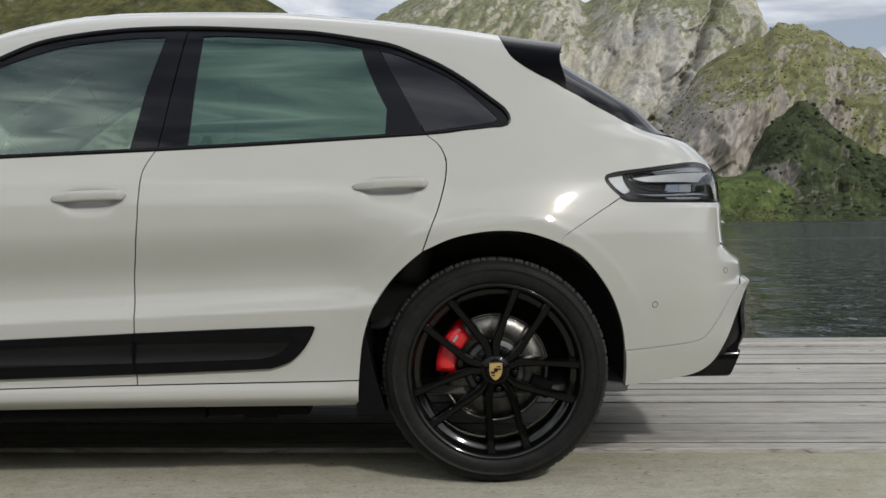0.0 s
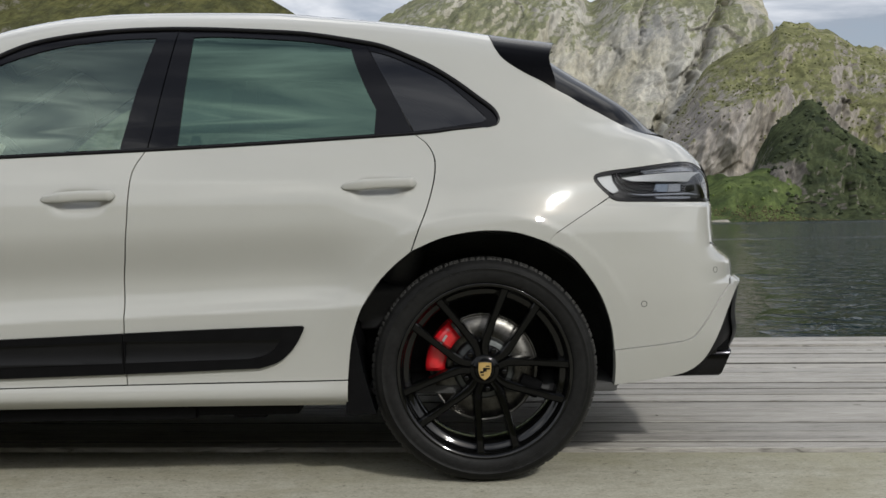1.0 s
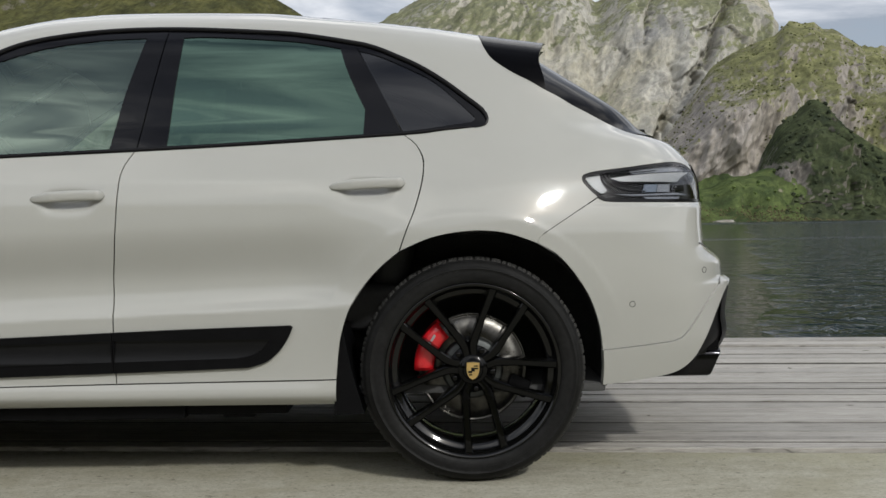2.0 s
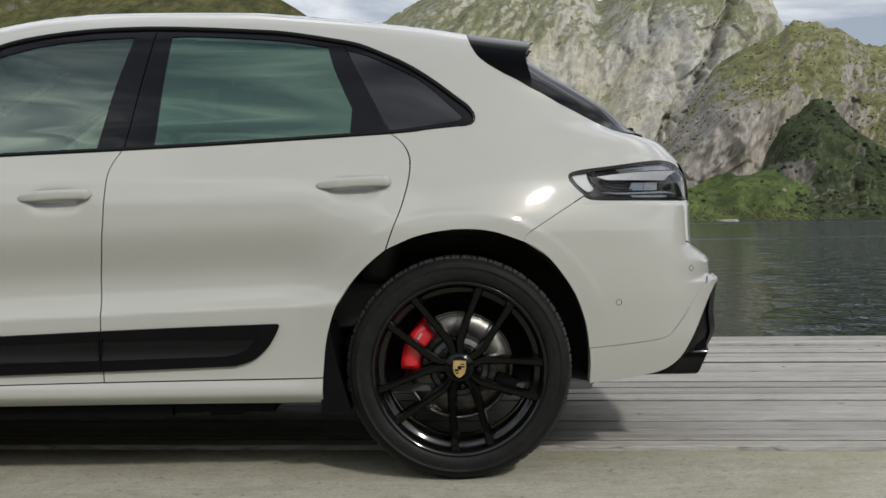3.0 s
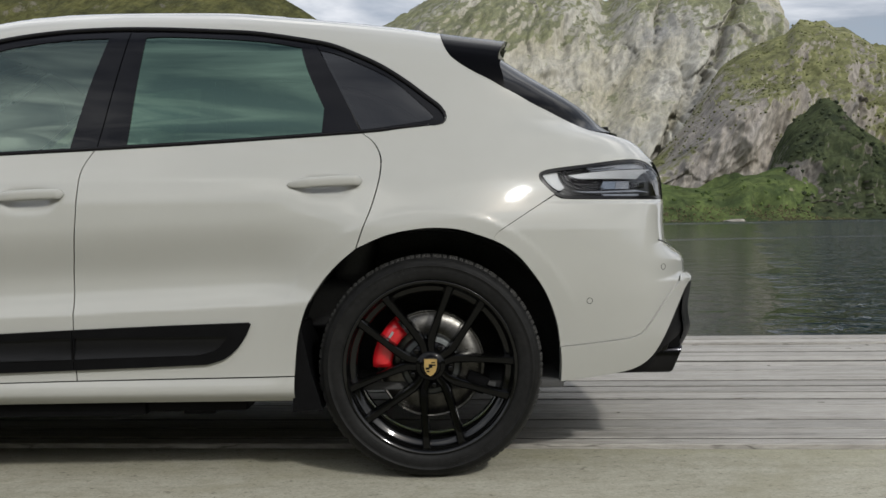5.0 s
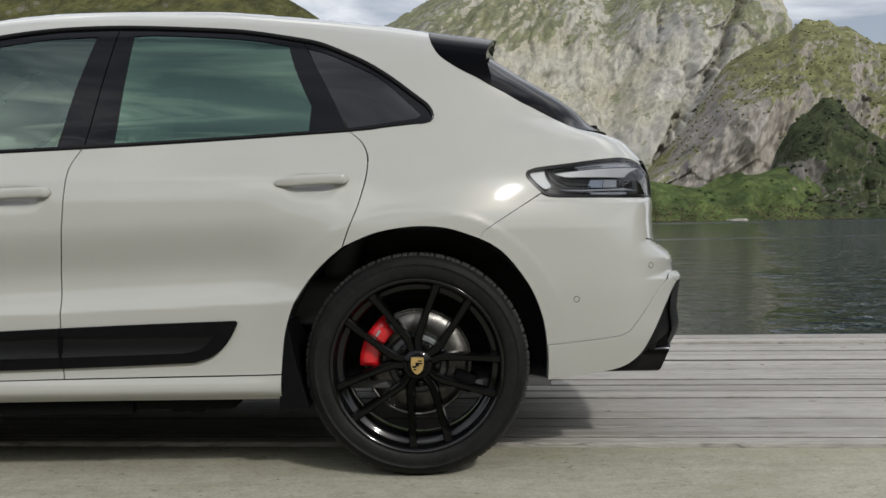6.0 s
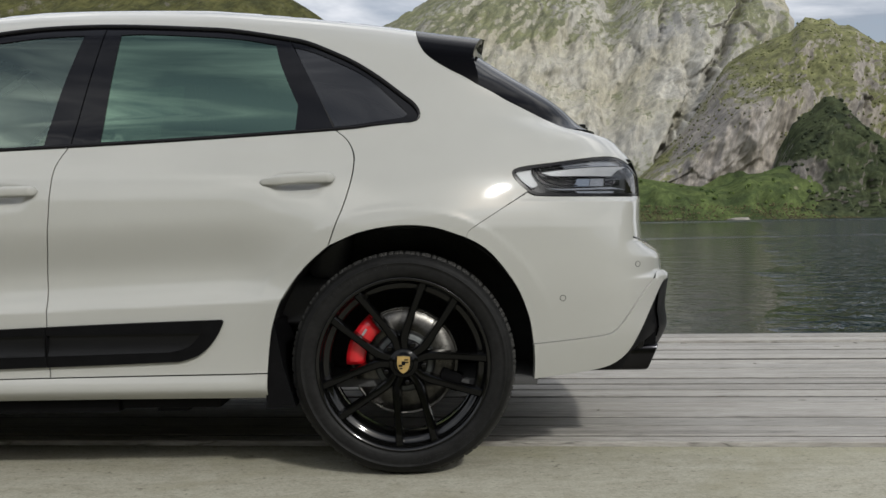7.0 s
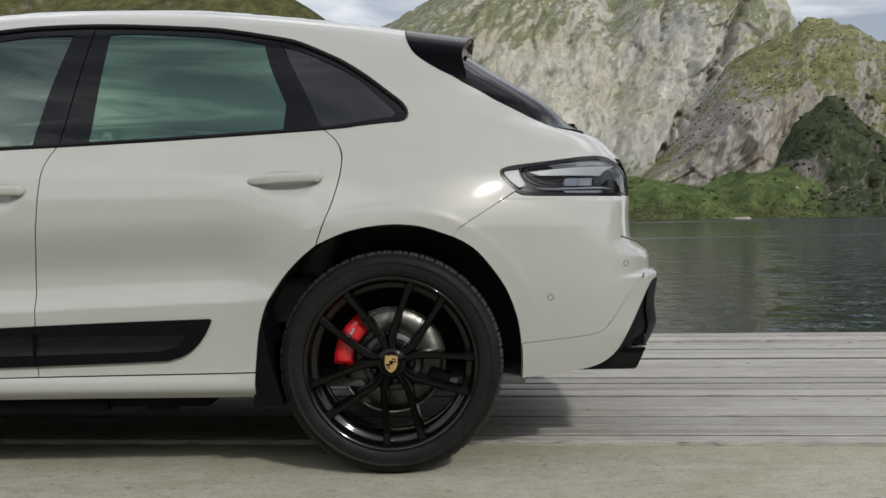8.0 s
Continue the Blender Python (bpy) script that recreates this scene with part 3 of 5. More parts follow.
def panel(name, outline, material, parent, label="", sink=0.0, thick=0.014, step=0.025, holes=(), far=True, form=None):
    """A sheet of bodywork cut to an outline in x and z, lying on the flank, with edges turned inwards. A mirrored one goes to the far side."""
    form = form or flank
    pts, edges = [], []
    for poly in (outline, *holes):
        k = len(pts)
        pts += poly
        edges += [(k + i, k + (i + 1) % len(poly)) for i in range(len(poly))]
    rim = len(pts)
    xs, zs = [p[0] for p in outline], [p[1] for p in outline]
    inner = shrink(outline, step * 0.45)
    outer = [shrink(h, -step * 0.45) for h in holes]
    i = 0
    z = min(zs) + step * 0.5
    while z < max(zs):
        x = min(xs) + step * (0.5 if i % 2 else 0.0)
        while x < max(xs):
            if inside((x, z), outline) and inside((x, z), inner) and not any(inside((x, z), h) for h in outer):
                pts.append((x, z))
            x += step
        z += step * 0.87
        i += 1
    vs, _, fs, _, _, _ = geometry.delaunay_2d_cdt([Vector(p) for p in pts], edges, [], 0, 1e-6)
    keep = []
    for f in fs:
        c = (sum(vs[i].x for i in f) / 3, sum(vs[i].y for i in f) / 3)
        if inside(c, outline) and not any(inside(c, h) for h in holes):
            keep.append(f)
    made = []
    for side_ in (1, -1) if far else (1,):
        bm = bmesh.new()
        norms = []
        verts = []
        for v in vs:
            n = normal(v.x, v.y, form)
            p = Vector((v.x, form(v.x, v.y), v.y)) - n * sink
            if side_ < 0:
                p.y, n.y = 2 * YC - p.y, -n.y
            verts.append(bm.verts.new(p))
            norms.append(n)
        for f in keep:
            a, b, c = (verts[i] for i in f)
            face = bm.faces.new((a, b, c))
            face.normal_update()
            if face.normal.y * side_ > 0:
                face.normal_flip()
        border = [e for e in bm.edges if len(e.link_faces) == 1]
        at = {v: k for k, v in enumerate(verts)}
        dup = {v: None for e in border for v in e.verts}
        for v in dup:
            w = bm.verts.new(v.co - norms[at[v]] * thick)
            dup[v] = w
            norms.append(norms[at[v]])
        for e in border:
            a, b = e.verts
            f = e.link_faces[0]
            k = [l.vert for l in f.loops]
            if k[(k.index(a) + 1) % 3] is b:
                a, b = b, a
            bm.faces.new((a, b, dup[b], dup[a]))
        loose = [v for v in bm.verts if not v.link_faces]
        bm.verts.index_update()
        keepn = [n for v, n in zip(bm.verts, norms) if v.link_faces]
        for v in loose:
            bm.verts.remove(v)
        ob = part(name, bm, material, parent, label)
        me = ob.data
        flat = []
        for poly in me.polygons:
            for li in poly.loop_indices:
                vi = me.loops[li].vertex_index
                flat.append(keepn[vi] if poly.loop_total == 3 else poly.normal)
        me.normals_split_custom_set(flat)
        made.append(ob)
    return made


# outlines shared by neighbouring panels
GAP_DOORS = [(-1.11, 1.092), (-1.1428, 1.0295), (-1.15, 0.9407), (-1.1539, 0.8497), (-1.1651, 0.7582), (-1.1781, 0.6649), (-1.1731, 0.5569), (-1.1734, 0.474), (-1.1701, 0.3814), (-1.1671, 0.333)]
GAP_REAR = [(-0.217, 1.139), (-0.181, 1.109), (-0.159, 1.07), (-0.154, 1.032), (-0.161, 0.975), (-0.184, 0.892), (-0.209, 0.829), (-0.235, 0.757)]
ARCH_FRONT = [(-0.449, 0.338), (-0.441, 0.42), (-0.429, 0.489), (-0.4, 0.573), (-0.352, 0.647), (-0.296, 0.707), (-0.235, 0.757)]
ARCH_TOP = [(-0.235, 0.757), (-0.14, 0.797), (-0.048, 0.816), (0.034, 0.82), (0.116, 0.81), (0.182, 0.79), (0.247, 0.76)]
ARCH_REAR = [(0.247, 0.76), (0.29, 0.729), (0.343, 0.667), (0.39, 0.592), (0.424, 0.498), (0.437, 0.412), (0.44, 0.354), (0.438, 0.293)]
BELT = [(-2.02, 1.055), (-1.615, 1.073), (-1.11, 1.092), (-0.731, 1.109), (-0.217, 1.139)]
TRIM_TOP = [(-2.05, 1.2), (-1.85, 1.33), (-1.675, 1.424), (-1.565, 1.478), (-1.447, 1.508), (-1.284, 1.53), (-1.118, 1.538), (-0.948, 1.536), (-0.72, 1.524), (-0.589, 1.513), (-0.418, 1.483), (-0.333, 1.463), (-0.251, 1.428), (-0.167, 1.386), (-0.085, 1.332), (-0.004, 1.268), (0.045, 1.227), (0.062, 1.195), (0.052, 1.173), (0.017, 1.164)]
LAMP_LEFT = [(0.4217, 0.9248), (0.3903, 0.9538), (0.3706, 0.9848), (0.3963, 1.0067), (0.5339, 1.0257), (0.6897, 1.046), (0.7606, 1.0445), (0.8117, 1.0242)]
SPOILER_EDGE = [(0.64, 1.143), (0.572, 1.153), (0.515, 1.176), (0.466, 1.198), (0.412, 1.2235), (0.361, 1.2475), (0.313, 1.2755), (0.262, 1.3025), (0.216, 1.331), (0.166, 1.357), (0.113, 1.391), (0.079, 1.422), (0.058, 1.461)]
CREASE_A = [(0.4364, 0.4127), (0.5902, 0.4237), (0.6797, 0.4308)]
CREASE_B = [(0.6797, 0.4308), (0.7213, 0.4442), (0.7642, 0.49), (0.8219, 0.5627), (0.8923, 0.6293)]


def tail_x(z, u):
    length = 0.72 - 0.27 * ease(0.85, 1.4, z)
    return curve(XE, z) - length + length * u


def roof_z(x, w):
    return curve(ZT, x) - 0.2 + 0.2 * w


def nudge(pts, dx, dz=0.0):
    return [(x + dx, z + dz) for x, z in pts]


def build_car():
    car = empty("car", (-1.4, YC, 0), "chalk grey sport utility car with black trim parked on the quay", "car")
    g = 0.0022
    # doors
    front = panel("front_door", loop(nudge(GAP_DOORS, -g), [(-1.1671 - g, 0.333), (-1.612, 0.327), (-2.08, 0.32)], [(-2.08, 0.32), (-2.1, 0.6), (-2.06, 0.9), (-2.02, 1.055)], BELT[:3]), PAINT, car, "chalk grey front door", step=0.013)
    rear = panel("rear_door", loop(nudge(GAP_DOORS, g)[::-1], nudge(BELT[2:], 0), nudge(GAP_REAR, -g), ARCH_FRONT[::-1], [(-0.449, 0.338), (-0.8, 0.336), (-1.1671 + g, 0.333)]), PAINT, car, "chalk grey rear door", step=0.013)
    # quarter panel with the roof's side frame
    top = [(x, roof_z(x, 0.93)) for x in (0.045, -0.1, -0.3, -0.6, -1.0, -1.3, -1.6, -1.75, -1.85)]
    tail = [(tail_x(z, 0.9), z) for z in (1.03, 1.06, 1.09, 1.12)]
    panel("quarter_panel", loop(nudge(GAP_REAR, g)[::-1], [(-0.217 + g, 1.139), (-0.1, 1.152), (0.017, 1.164)], TRIM_TOP[:2:-1], [(-1.565, 1.478), (-1.675, 1.424), (-1.85, 1.33)], [(-1.85, 1.33), top[-1]], top[::-1], [top[0], (0.048, 1.5), (0.058, 1.461)], SPOILER_EDGE[::-1], [SPOILER_EDGE[0], tail[-1]], tail[::-1], [tail[0], LAMP_LEFT[-1]], LAMP_LEFT[::-1], [(0.423 - g, 0.925), (0.3297, 0.8675), (0.24, 0.8115)], [(0.24, 0.8115), (0.222, 0.796), (0.213, 0.777)], [(0.213, 0.777), *ARCH_TOP[4::-1]], step=0.014), PAINT, car, step=0.0125)
    low = [(tail_x(z, 0.92), z) for z in (0.9, 0.82, 0.757, 0.732, 0.7, 0.66, 0.64)]
    upper = loop([(0.2137, 0.7767), (0.2227, 0.7957), (0.241, 0.8095)], [(0.241, 0.8095), (0.3297, 0.865), (0.4217, 0.9208)], [(0.4217, 0.9208), (0.4383, 0.9118), (0.4802, 0.9067), (0.6862, 0.9051), (0.8189, 0.9055)], [(0.8189, 0.9055), low[0]], low, [low[-1], CREASE_B[-1]], nudge(CREASE_B, -0.001, 0.002)[::-1], nudge(CREASE_A, -0.001, 0.002)[::-1], ARCH_REAR[5::-1], step=0.016)
    bumper = panel("rear_bumper", upper, PAINT, car, step=0.0125)
    skirt = loop(CREASE_A, CREASE_B, [(0.8923, 0.6293), (0.9386, 0.6341), (0.9557, 0.6242)], [(0.9557, 0.6242), (0.9141, 0.5972), (0.8732, 0.5325), (0.8258, 0.4534), (0.7776, 0.3765), (0.7456, 0.3469)], [(0.7456, 0.3469), (0.7049, 0.3259), (0.6311, 0.3121), (0.4369, 0.2945)], ARCH_REAR[:4:-1], step=0.016)
    panel("bumper_skirt", skirt, PAINT, car, sink=-0.006, thick=0.024, step=0.018)
    sill = loop([(-2.08, 0.316), (-1.612, 0.323), (-1.168, 0.329), (-0.449, 0.334)], [(-0.449, 0.334), (-0.452, 0.25)], [(-0.452, 0.25), (-1.03, 0.252), (-2.08, 0.247)], [(-2.08, 0.247), (-2.08, 0.316)])
    panel("sill", sill, PAINT, car, step=0.01)
    # black blade along the doors, in two lengths
    tail_end = [(-0.594, 0.518), (-0.587, 0.512), (-0.606, 0.47), (-0.633, 0.433), (-0.674, 0.4), (-0.733, 0.381)]
    inner_end = [(-0.663, 0.474), (-0.69, 0.44), (-0.72, 0.422), (-0.77, 0.412)]
    for owner, blade, hollow in (
        (rear, loop([(-1.1745, 0.5015), (-0.88, 0.511), (-0.594, 0.518)], tail_end, [(-0.733, 0.381), (-0.95, 0.374), (-1.1725, 0.368)], [(-1.1725, 0.368), (-1.1745, 0.5015)]), loop([(-1.17, 0.4745), (-0.663, 0.474)], inner_end, [(-0.77, 0.412), (-1.168, 0.404)], [(-1.168, 0.404), (-1.17, 0.4745)])),
        (front, loop([(-2.05, 0.472), (-1.619, 0.485), (-1.1768, 0.5013)], [(-1.1768, 0.5013), (-1.1748, 0.368)], [(-1.1748, 0.368), (-1.615, 0.357), (-2.05, 0.345)], [(-2.05, 0.345), (-2.05, 0.472)]), loop([(-2.03, 0.45), (-1.619, 0.462), (-1.181, 0.4744)], [(-1.181, 0.4744), (-1.18, 0.404)], [(-1.18, 0.404), (-2.03, 0.385)], [(-2.03, 0.385), (-2.03, 0.45)])),
    ):
        panel("door_blade", blade, PLASTIC, car, "matt black plastic blade along the door", sink=-0.011, holes=[hollow], thick=0.02)
        panel("blade_inlay", hollow, BLACK_SATIN, car, "satin black inlay of the blade", sink=-0.002, step=0.009, form=lambda x, z: flank(x, z) - 0.0125 + 0.029 * scoop((z - 0.4) / 0.075))
    return car, front, rear, bumper


def build_greenhouse(car, front, rear):
    """Window frames, panes, roof, tailgate and glass of the car."""
    trim_line = TRIM_TOP[2:]
    front_pane = loop([(-1.12, 1.505), (-1.164, 1.3), (-1.195, 1.105)], [(-1.195, 1.105), (-1.618, 1.088), (-1.95, 1.075)], [(-1.95, 1.075), (-1.98, 1.17), (-1.84, 1.29), (-1.669, 1.397)], [(-1.669, 1.397), (-1.555, 1.442), (-1.436, 1.475), (-1.273, 1.498), (-1.12, 1.505)])
    rear_pane = loop([(-0.991, 1.506), (-0.9, 1.508), (-0.715, 1.497), (-0.56, 1.482), (-0.442, 1.459)], [(-0.442, 1.459), (-0.419, 1.385), (-0.385, 1.305), (-0.351, 1.233)], [(-0.351, 1.233), (-0.356, 1.145)], [(-0.356, 1.145), (-0.731, 1.123), (-1.006, 1.114)], [(-1.006, 1.114), (-1.0, 1.3), (-0.991, 1.506)])
    small_pane = loop([(-0.376, 1.449), (-0.32, 1.433), (-0.251, 1.403), (-0.125, 1.336), (-0.029, 1.252), (0.019, 1.204)], [(0.019, 1.204), (0.022, 1.196), (0.008, 1.186)], [(0.008, 1.186), (-0.1, 1.17), (-0.222, 1.154)], [(-0.222, 1.154), (-0.3, 1.3), (-0.376, 1.449)])
    k = 0.0015
    top_a = [p for p in TRIM_TOP if p[0] < -1.06] + [(-1.047, 1.537)]
    top_b = [(-1.044, 1.537), (-0.948, 1.536), (-0.72, 1.524), (-0.589, 1.513), (-0.47, 1.494), (-0.396, 1.478)]
    top_c = [(-0.393, 1.477), (-0.333, 1.463), (-0.251, 1.428), (-0.167, 1.386), (-0.085, 1.332), (-0.004, 1.268), (0.045, 1.227), (0.062, 1.195), (0.052, 1.173), (0.017, 1.164)]
    frame_a = loop(top_a, [(-1.047, 1.537), (-1.06, 1.45), (-1.107, 1.094)], [(-1.107, 1.094), (-1.615, 1.075), (-2.02, 1.057)], [(-2.02, 1.057), (-2.05, 1.2)])
    frame_b = loop(top_b, [(-0.396, 1.478), (-0.31, 1.32), (-0.222, 1.14)], [(-0.222, 1.14), (-0.731, 1.111), (-1.103, 1.095)], [(-1.103, 1.095), (-1.056, 1.45), (-1.044, 1.537)])
    frame_c = loop(top_c, [(0.017, 1.164), (-0.1, 1.152), (-0.217, 1.141)], [(-0.217, 1.141), (-0.306, 1.32), (-0.393, 1.477)])
    for outline, pane, glass in ((frame_a, front_pane, GLASS), (frame_b, rear_pane, DEEP_GLASS), (frame_c, small_pane, PRIVACY)):
        panel("window_frame", outline, PILLAR_BLACK, car, "gloss black window frame", sink=0.004, holes=[pane], thick=0.02, step=0.03)
        for p in panel("pane", pane, glass, car, "tinted window pane", sink=0.007, thick=0.003, step=0.03):
            p.visible_shadow = False
    post = loop([(-1.135, 1.09), (-1.07, 1.3), (-1.06, 1.52)], [(-1.06, 1.52), (-1.0, 1.52)], [(-1.0, 1.52), (-1.02, 1.3), (-1.06, 1.09)], [(-1.06, 1.09), (-1.135, 1.09)], step=0.03)
    panel("pillar_lining", post, LINING, car, "dark lining of the door pillar", sink=0.05, step=0.04)
    post = loop([(-0.42, 1.47), (-0.33, 1.32), (-0.24, 1.14)], [(-0.24, 1.14), (-0.2, 1.14)], [(-0.2, 1.14), (-0.29, 1.32), (-0.37, 1.47)], [(-0.37, 1.47), (-0.42, 1.47)], step=0.03)
    panel("pillar_lining", post, LINING, car, "dark lining of the rear pillar", sink=0.05, step=0.04)
    # raised black moulding round the side windows
    for side_ in (1, -1):
        for name, line, rad, push in (("window_moulding", trim_line, 0.0075, 0.002), ("waist_moulding", [(-2.02, 1.062), (-1.615, 1.08), (-1.11, 1.099), (-0.731, 1.116), (-0.217, 1.146), (-0.1, 1.158), (0.012, 1.168)], 0.007, 0.002)):
            pts = []
            for x, z in smooth_line(line, 0.02):
                y = flank(x, z) - push
                pts.append((x, y if side_ > 0 else 2 * YC - y, z))
            part(name, tube(bmesh.new(), pts, lambda t, rad=rad: rad * min(1, 0.15 + (1 - t) * 14), 8, 0.6), BLACK_GLOSS, car, "gloss black moulding")

    # sheets that close the body over the top, the back and the front
    def turned(u0, n, power):
        """Even steps round a superellipse's quarter, from u0 to its end."""
        a0 = math.asin(u0 ** (power / 2))
        return [math.sin(a0 + (math.pi / 2 - a0) * i / n) ** (2 / power) for i in range(n + 1)]

    def over(xs, w0, name, material, label="", drop=0.0):
        rows = []
        ws = turned(w0, 30, 3.8)
        for x in xs:
            half = []
            for i, w in enumerate(ws):
                z = roof_z(x, w)
                half.append((x, flank(x, z) if i < 30 else YC, z - drop))
            rows.append(half + [(a, 2 * YC - b, c) for a, b, c in half[-2::-1]])
        return part(name, grid(bmesh.new(), rows), material, car, label)

    def behind(zs, u0, name, material, label=""):
        rows = []
        for z in zs:
            half = []
            for i, u in enumerate(turned(u0, 24, 3.6)):
                x = tail_x(z, u)
                half.append((x, flank(x, z) if i < 24 else YC, z))
            rows.append(half + [(a, 2 * YC - b, c) for a, b, c in half[-2::-1]])
        return part(name, grid(bmesh.new(), rows), material, car, label)

    def steps(a, b, n):
        return [a + (b - a) * i / n for i in range(n + 1)]

    over(steps(0.075, -1.62, 40), 0.92, "roof", PAINT, "chalk grey roof")
    over(steps(-1.62, -2.2, 16), 0.9, "windscreen", PRIVACY, "dark windscreen")
    over(steps(-2.2, -3.6, 30), 0.6, "bonnet", PAINT, "chalk grey bonnet")
    behind(steps(0.735, 0.9075, 14), 0.89, "tailgate", PAINT, "chalk grey tailgate")
    behind(steps(1.044, 1.125, 8), 0.89, "tailgate_top", PAINT)
    behind(steps(0.909, 1.043, 10), 0.946, "light_band", BLACK_GLOSS, "dark light band across the tailgate")
    behind(steps(0.605, 0.735, 14), 0.9, "bumper_centre", PAINT)
    behind(steps(0.36, 0.605, 16), 0.88, "diffuser", PLASTIC, "black plastic rear diffuser")
    # rear window: one bowed pane from side to side
    rows = []
    edge = sorted((z, x) for x, z in SPOILER_EDGE)
    for z in steps(1.152, 1.44, 24):
        xs = curve(edge, z) - 0.012
        y0 = flank(xs, z) + 0.006
        half = [(xs + (curve(XE, z) - 0.03 + 0.04 * ease(1.15, 1.26, z) - xs) * (1 - (1 - t) ** 5), y0 + (YC - y0) * t, z) for t in steps(0, 1, 24)]
        rows.append(half + [(a, 2 * YC - b, c) for a, b, c in half[-2::-1]])
    part("rear_window", grid(bmesh.new(), rows), REAR_GLASS, car, "dark glossy rear window")
    over(steps(0.075, 0.3, 10), 0.9, "spoiler_wing", SPOILER_BLACK, "gloss black roof spoiler")
    over(steps(0.075, 0.295, 10), 0.9, "spoiler_underside", SPOILER_BLACK, drop=0.03)
    # pillar beside the windscreen
    pillar = loop([(-1.99, 1.06), (-2.01, 1.2)], [(-2.01, 1.2), (-1.81, 1.345)], [(-1.81, 1.345), (-1.81, roof_z(-1.81, 0.93))], [(-1.81, roof_z(-1.81, 0.93)), (-2.2, roof_z(-2.2, 0.93))], [(-2.2, roof_z(-2.2, 0.93)), (-2.43, 1.06)], [(-2.43, 1.06), (-1.99, 1.06)], step=0.03)
    panel("front_pillar", pillar, PAINT, car, sink=0.012, step=0.04)
    # front wing and bumper
    wing = loop([(-2.085, 0.32), (-2.105, 0.6), (-2.065, 0.9), (-2.025, 1.055)], [(-2.025, 1.055), (-2.4, 1.04)], [(x, roof_z(x, 0.62)) for x in (-2.45, -2.7, -3.0, -3.3, -3.5)], [(-3.5, roof_z(-3.5, 0.62)), (-3.62, 0.6), (-3.6, 0.25)], [(-3.6, 0.25), (-3.4, 0.25), (-3.27, 0.3)], [(-2.807 + 0.463 * math.cos(a), 0.355 + 0.465 * math.sin(a)) for a in steps(math.pi, 0, 14)], [(-2.344, 0.355), (-2.34, 0.25), (-2.085, 0.25)], [(-2.085, 0.25), (-2.085, 0.32)], step=0.04)
    panel("front_wing", wing, PAINT, car, step=0.05)
    rows = []
    for z in steps(0.22, 0.86, 10):
        xs = [-3.6 - 0.13 * (i / 10) ** 0.5 for i in range(11)]
        half = [(x, YC - (YC - flank(-3.6, z)) * (1 - i / 10), z) for i, x in enumerate(xs)]
        rows.append(half + [(a, 2 * YC - b, c) for a, b, c in half[-2::-1]])
    part("front_bumper", grid(bmesh.new(), rows), PLASTIC, car, "black front intake")
    for name, lo, hi, soft in (
        ("underbody", (-3.55, 0.085, 0.2), (-0.96, 2 * YC - 0.085, 0.25), 0.016),
        ("rear_shield", (-0.965, 0.1, 0.21), (-0.62, 2 * YC - 0.12, 0.26), 0.014),
        ("shield_lip", (-0.84, 0.105, 0.2), (-0.73, 0.3, 0.218), 0.008),
        ("floor_panel", (-0.9, 0.22, 0.224), (-0.3, 2 * YC - 0.22, 0.29), 0.012),
        ("silencer", (-0.44, 0.45, 0.24), (0.36, 2 * YC - 0.45, 0.42), 0.05),
    ):
        part(name, crease(block(bmesh.new(), lo, hi, soft)), PLASTIC, car, "black plastic under the car")
    bm = bmesh.new()
    block(bm, (0.45, 0.45, 0.36), (0.8, 2 * YC - 0.45, 0.75), 0.05)
    block(bm, (0.58, 0.36, 0.35), (0.86, 2 * YC - 0.36, 0.52), 0.03)
    part("boot_floor", crease(bm), LAMP_BLACK, car)


def arch_liner(car, cx):
    """Black liner inside a wheel arch, both sides, with a flap in front of the wheel."""
    for side_ in (1, -1):
        bm = bmesh.new()
        prof = [(0.055, 0.465), (0.07, 0.476), (0.2, 0.478), (0.4, 0.47)]
        rows = []
        for y, r in prof:
            row = []
            for i in range(41):
                a = radians(-17 + 217 * i / 40)
                lip = flank(r * math.cos(a) * 0.95, max(0.3, 0.352 + r * math.sin(a) * 0.95)) + 0.022
                yy = YC - side_ * (YC - max(y, y - 0.055 + lip))
                row.append((cx + r * math.cos(a) * 0.985, yy, max(0.285 if a < 1 else 0.215, 0.352 + r * math.sin(a))))
            rows.append(row)
        grid(bm, rows)
        # inner wall
        c = bm.verts.new((cx, YC - side_ * (YC - 0.4), 0.36))
        bm.verts.ensure_lookup_table()
        last = bm.verts[-42:-1]
        for a, b in zip(last, last[1:]):
            bm.faces.new((a, b, c))
        part("arch_liner", bm, LINER, car, "black wheel arch liner")
        bm = bmesh.new()
        ya, yb = sorted((YC - side_ * (YC - 0.045), YC - side_ * (YC - 0.36)))
        pts = [(cx - 0.458, 0.50), (cx - 0.458, 0.216), (cx - 0.36, 0.22), (cx - 0.4, 0.36), (cx - 0.428, 0.5)]
        f1 = [bm.verts.new((x, ya, z)) for x, z in pts]
        f2 = [bm.verts.new((x, yb, z)) for x, z in pts]
        bm.faces.new(f1)
        bm.faces.new(f2[::-1])
        for i in range(len(pts)):
            j = (i + 1) % len(pts)
            bm.faces.new((f1[j], f1[i], f2[i], f2[j]))
        bmesh.ops.recalc_face_normals(bm, faces=bm.faces[:])
        part("mud_flap", crease(bm), PLASTIC, car, "black plastic flap in front of the wheel", smooth=False)


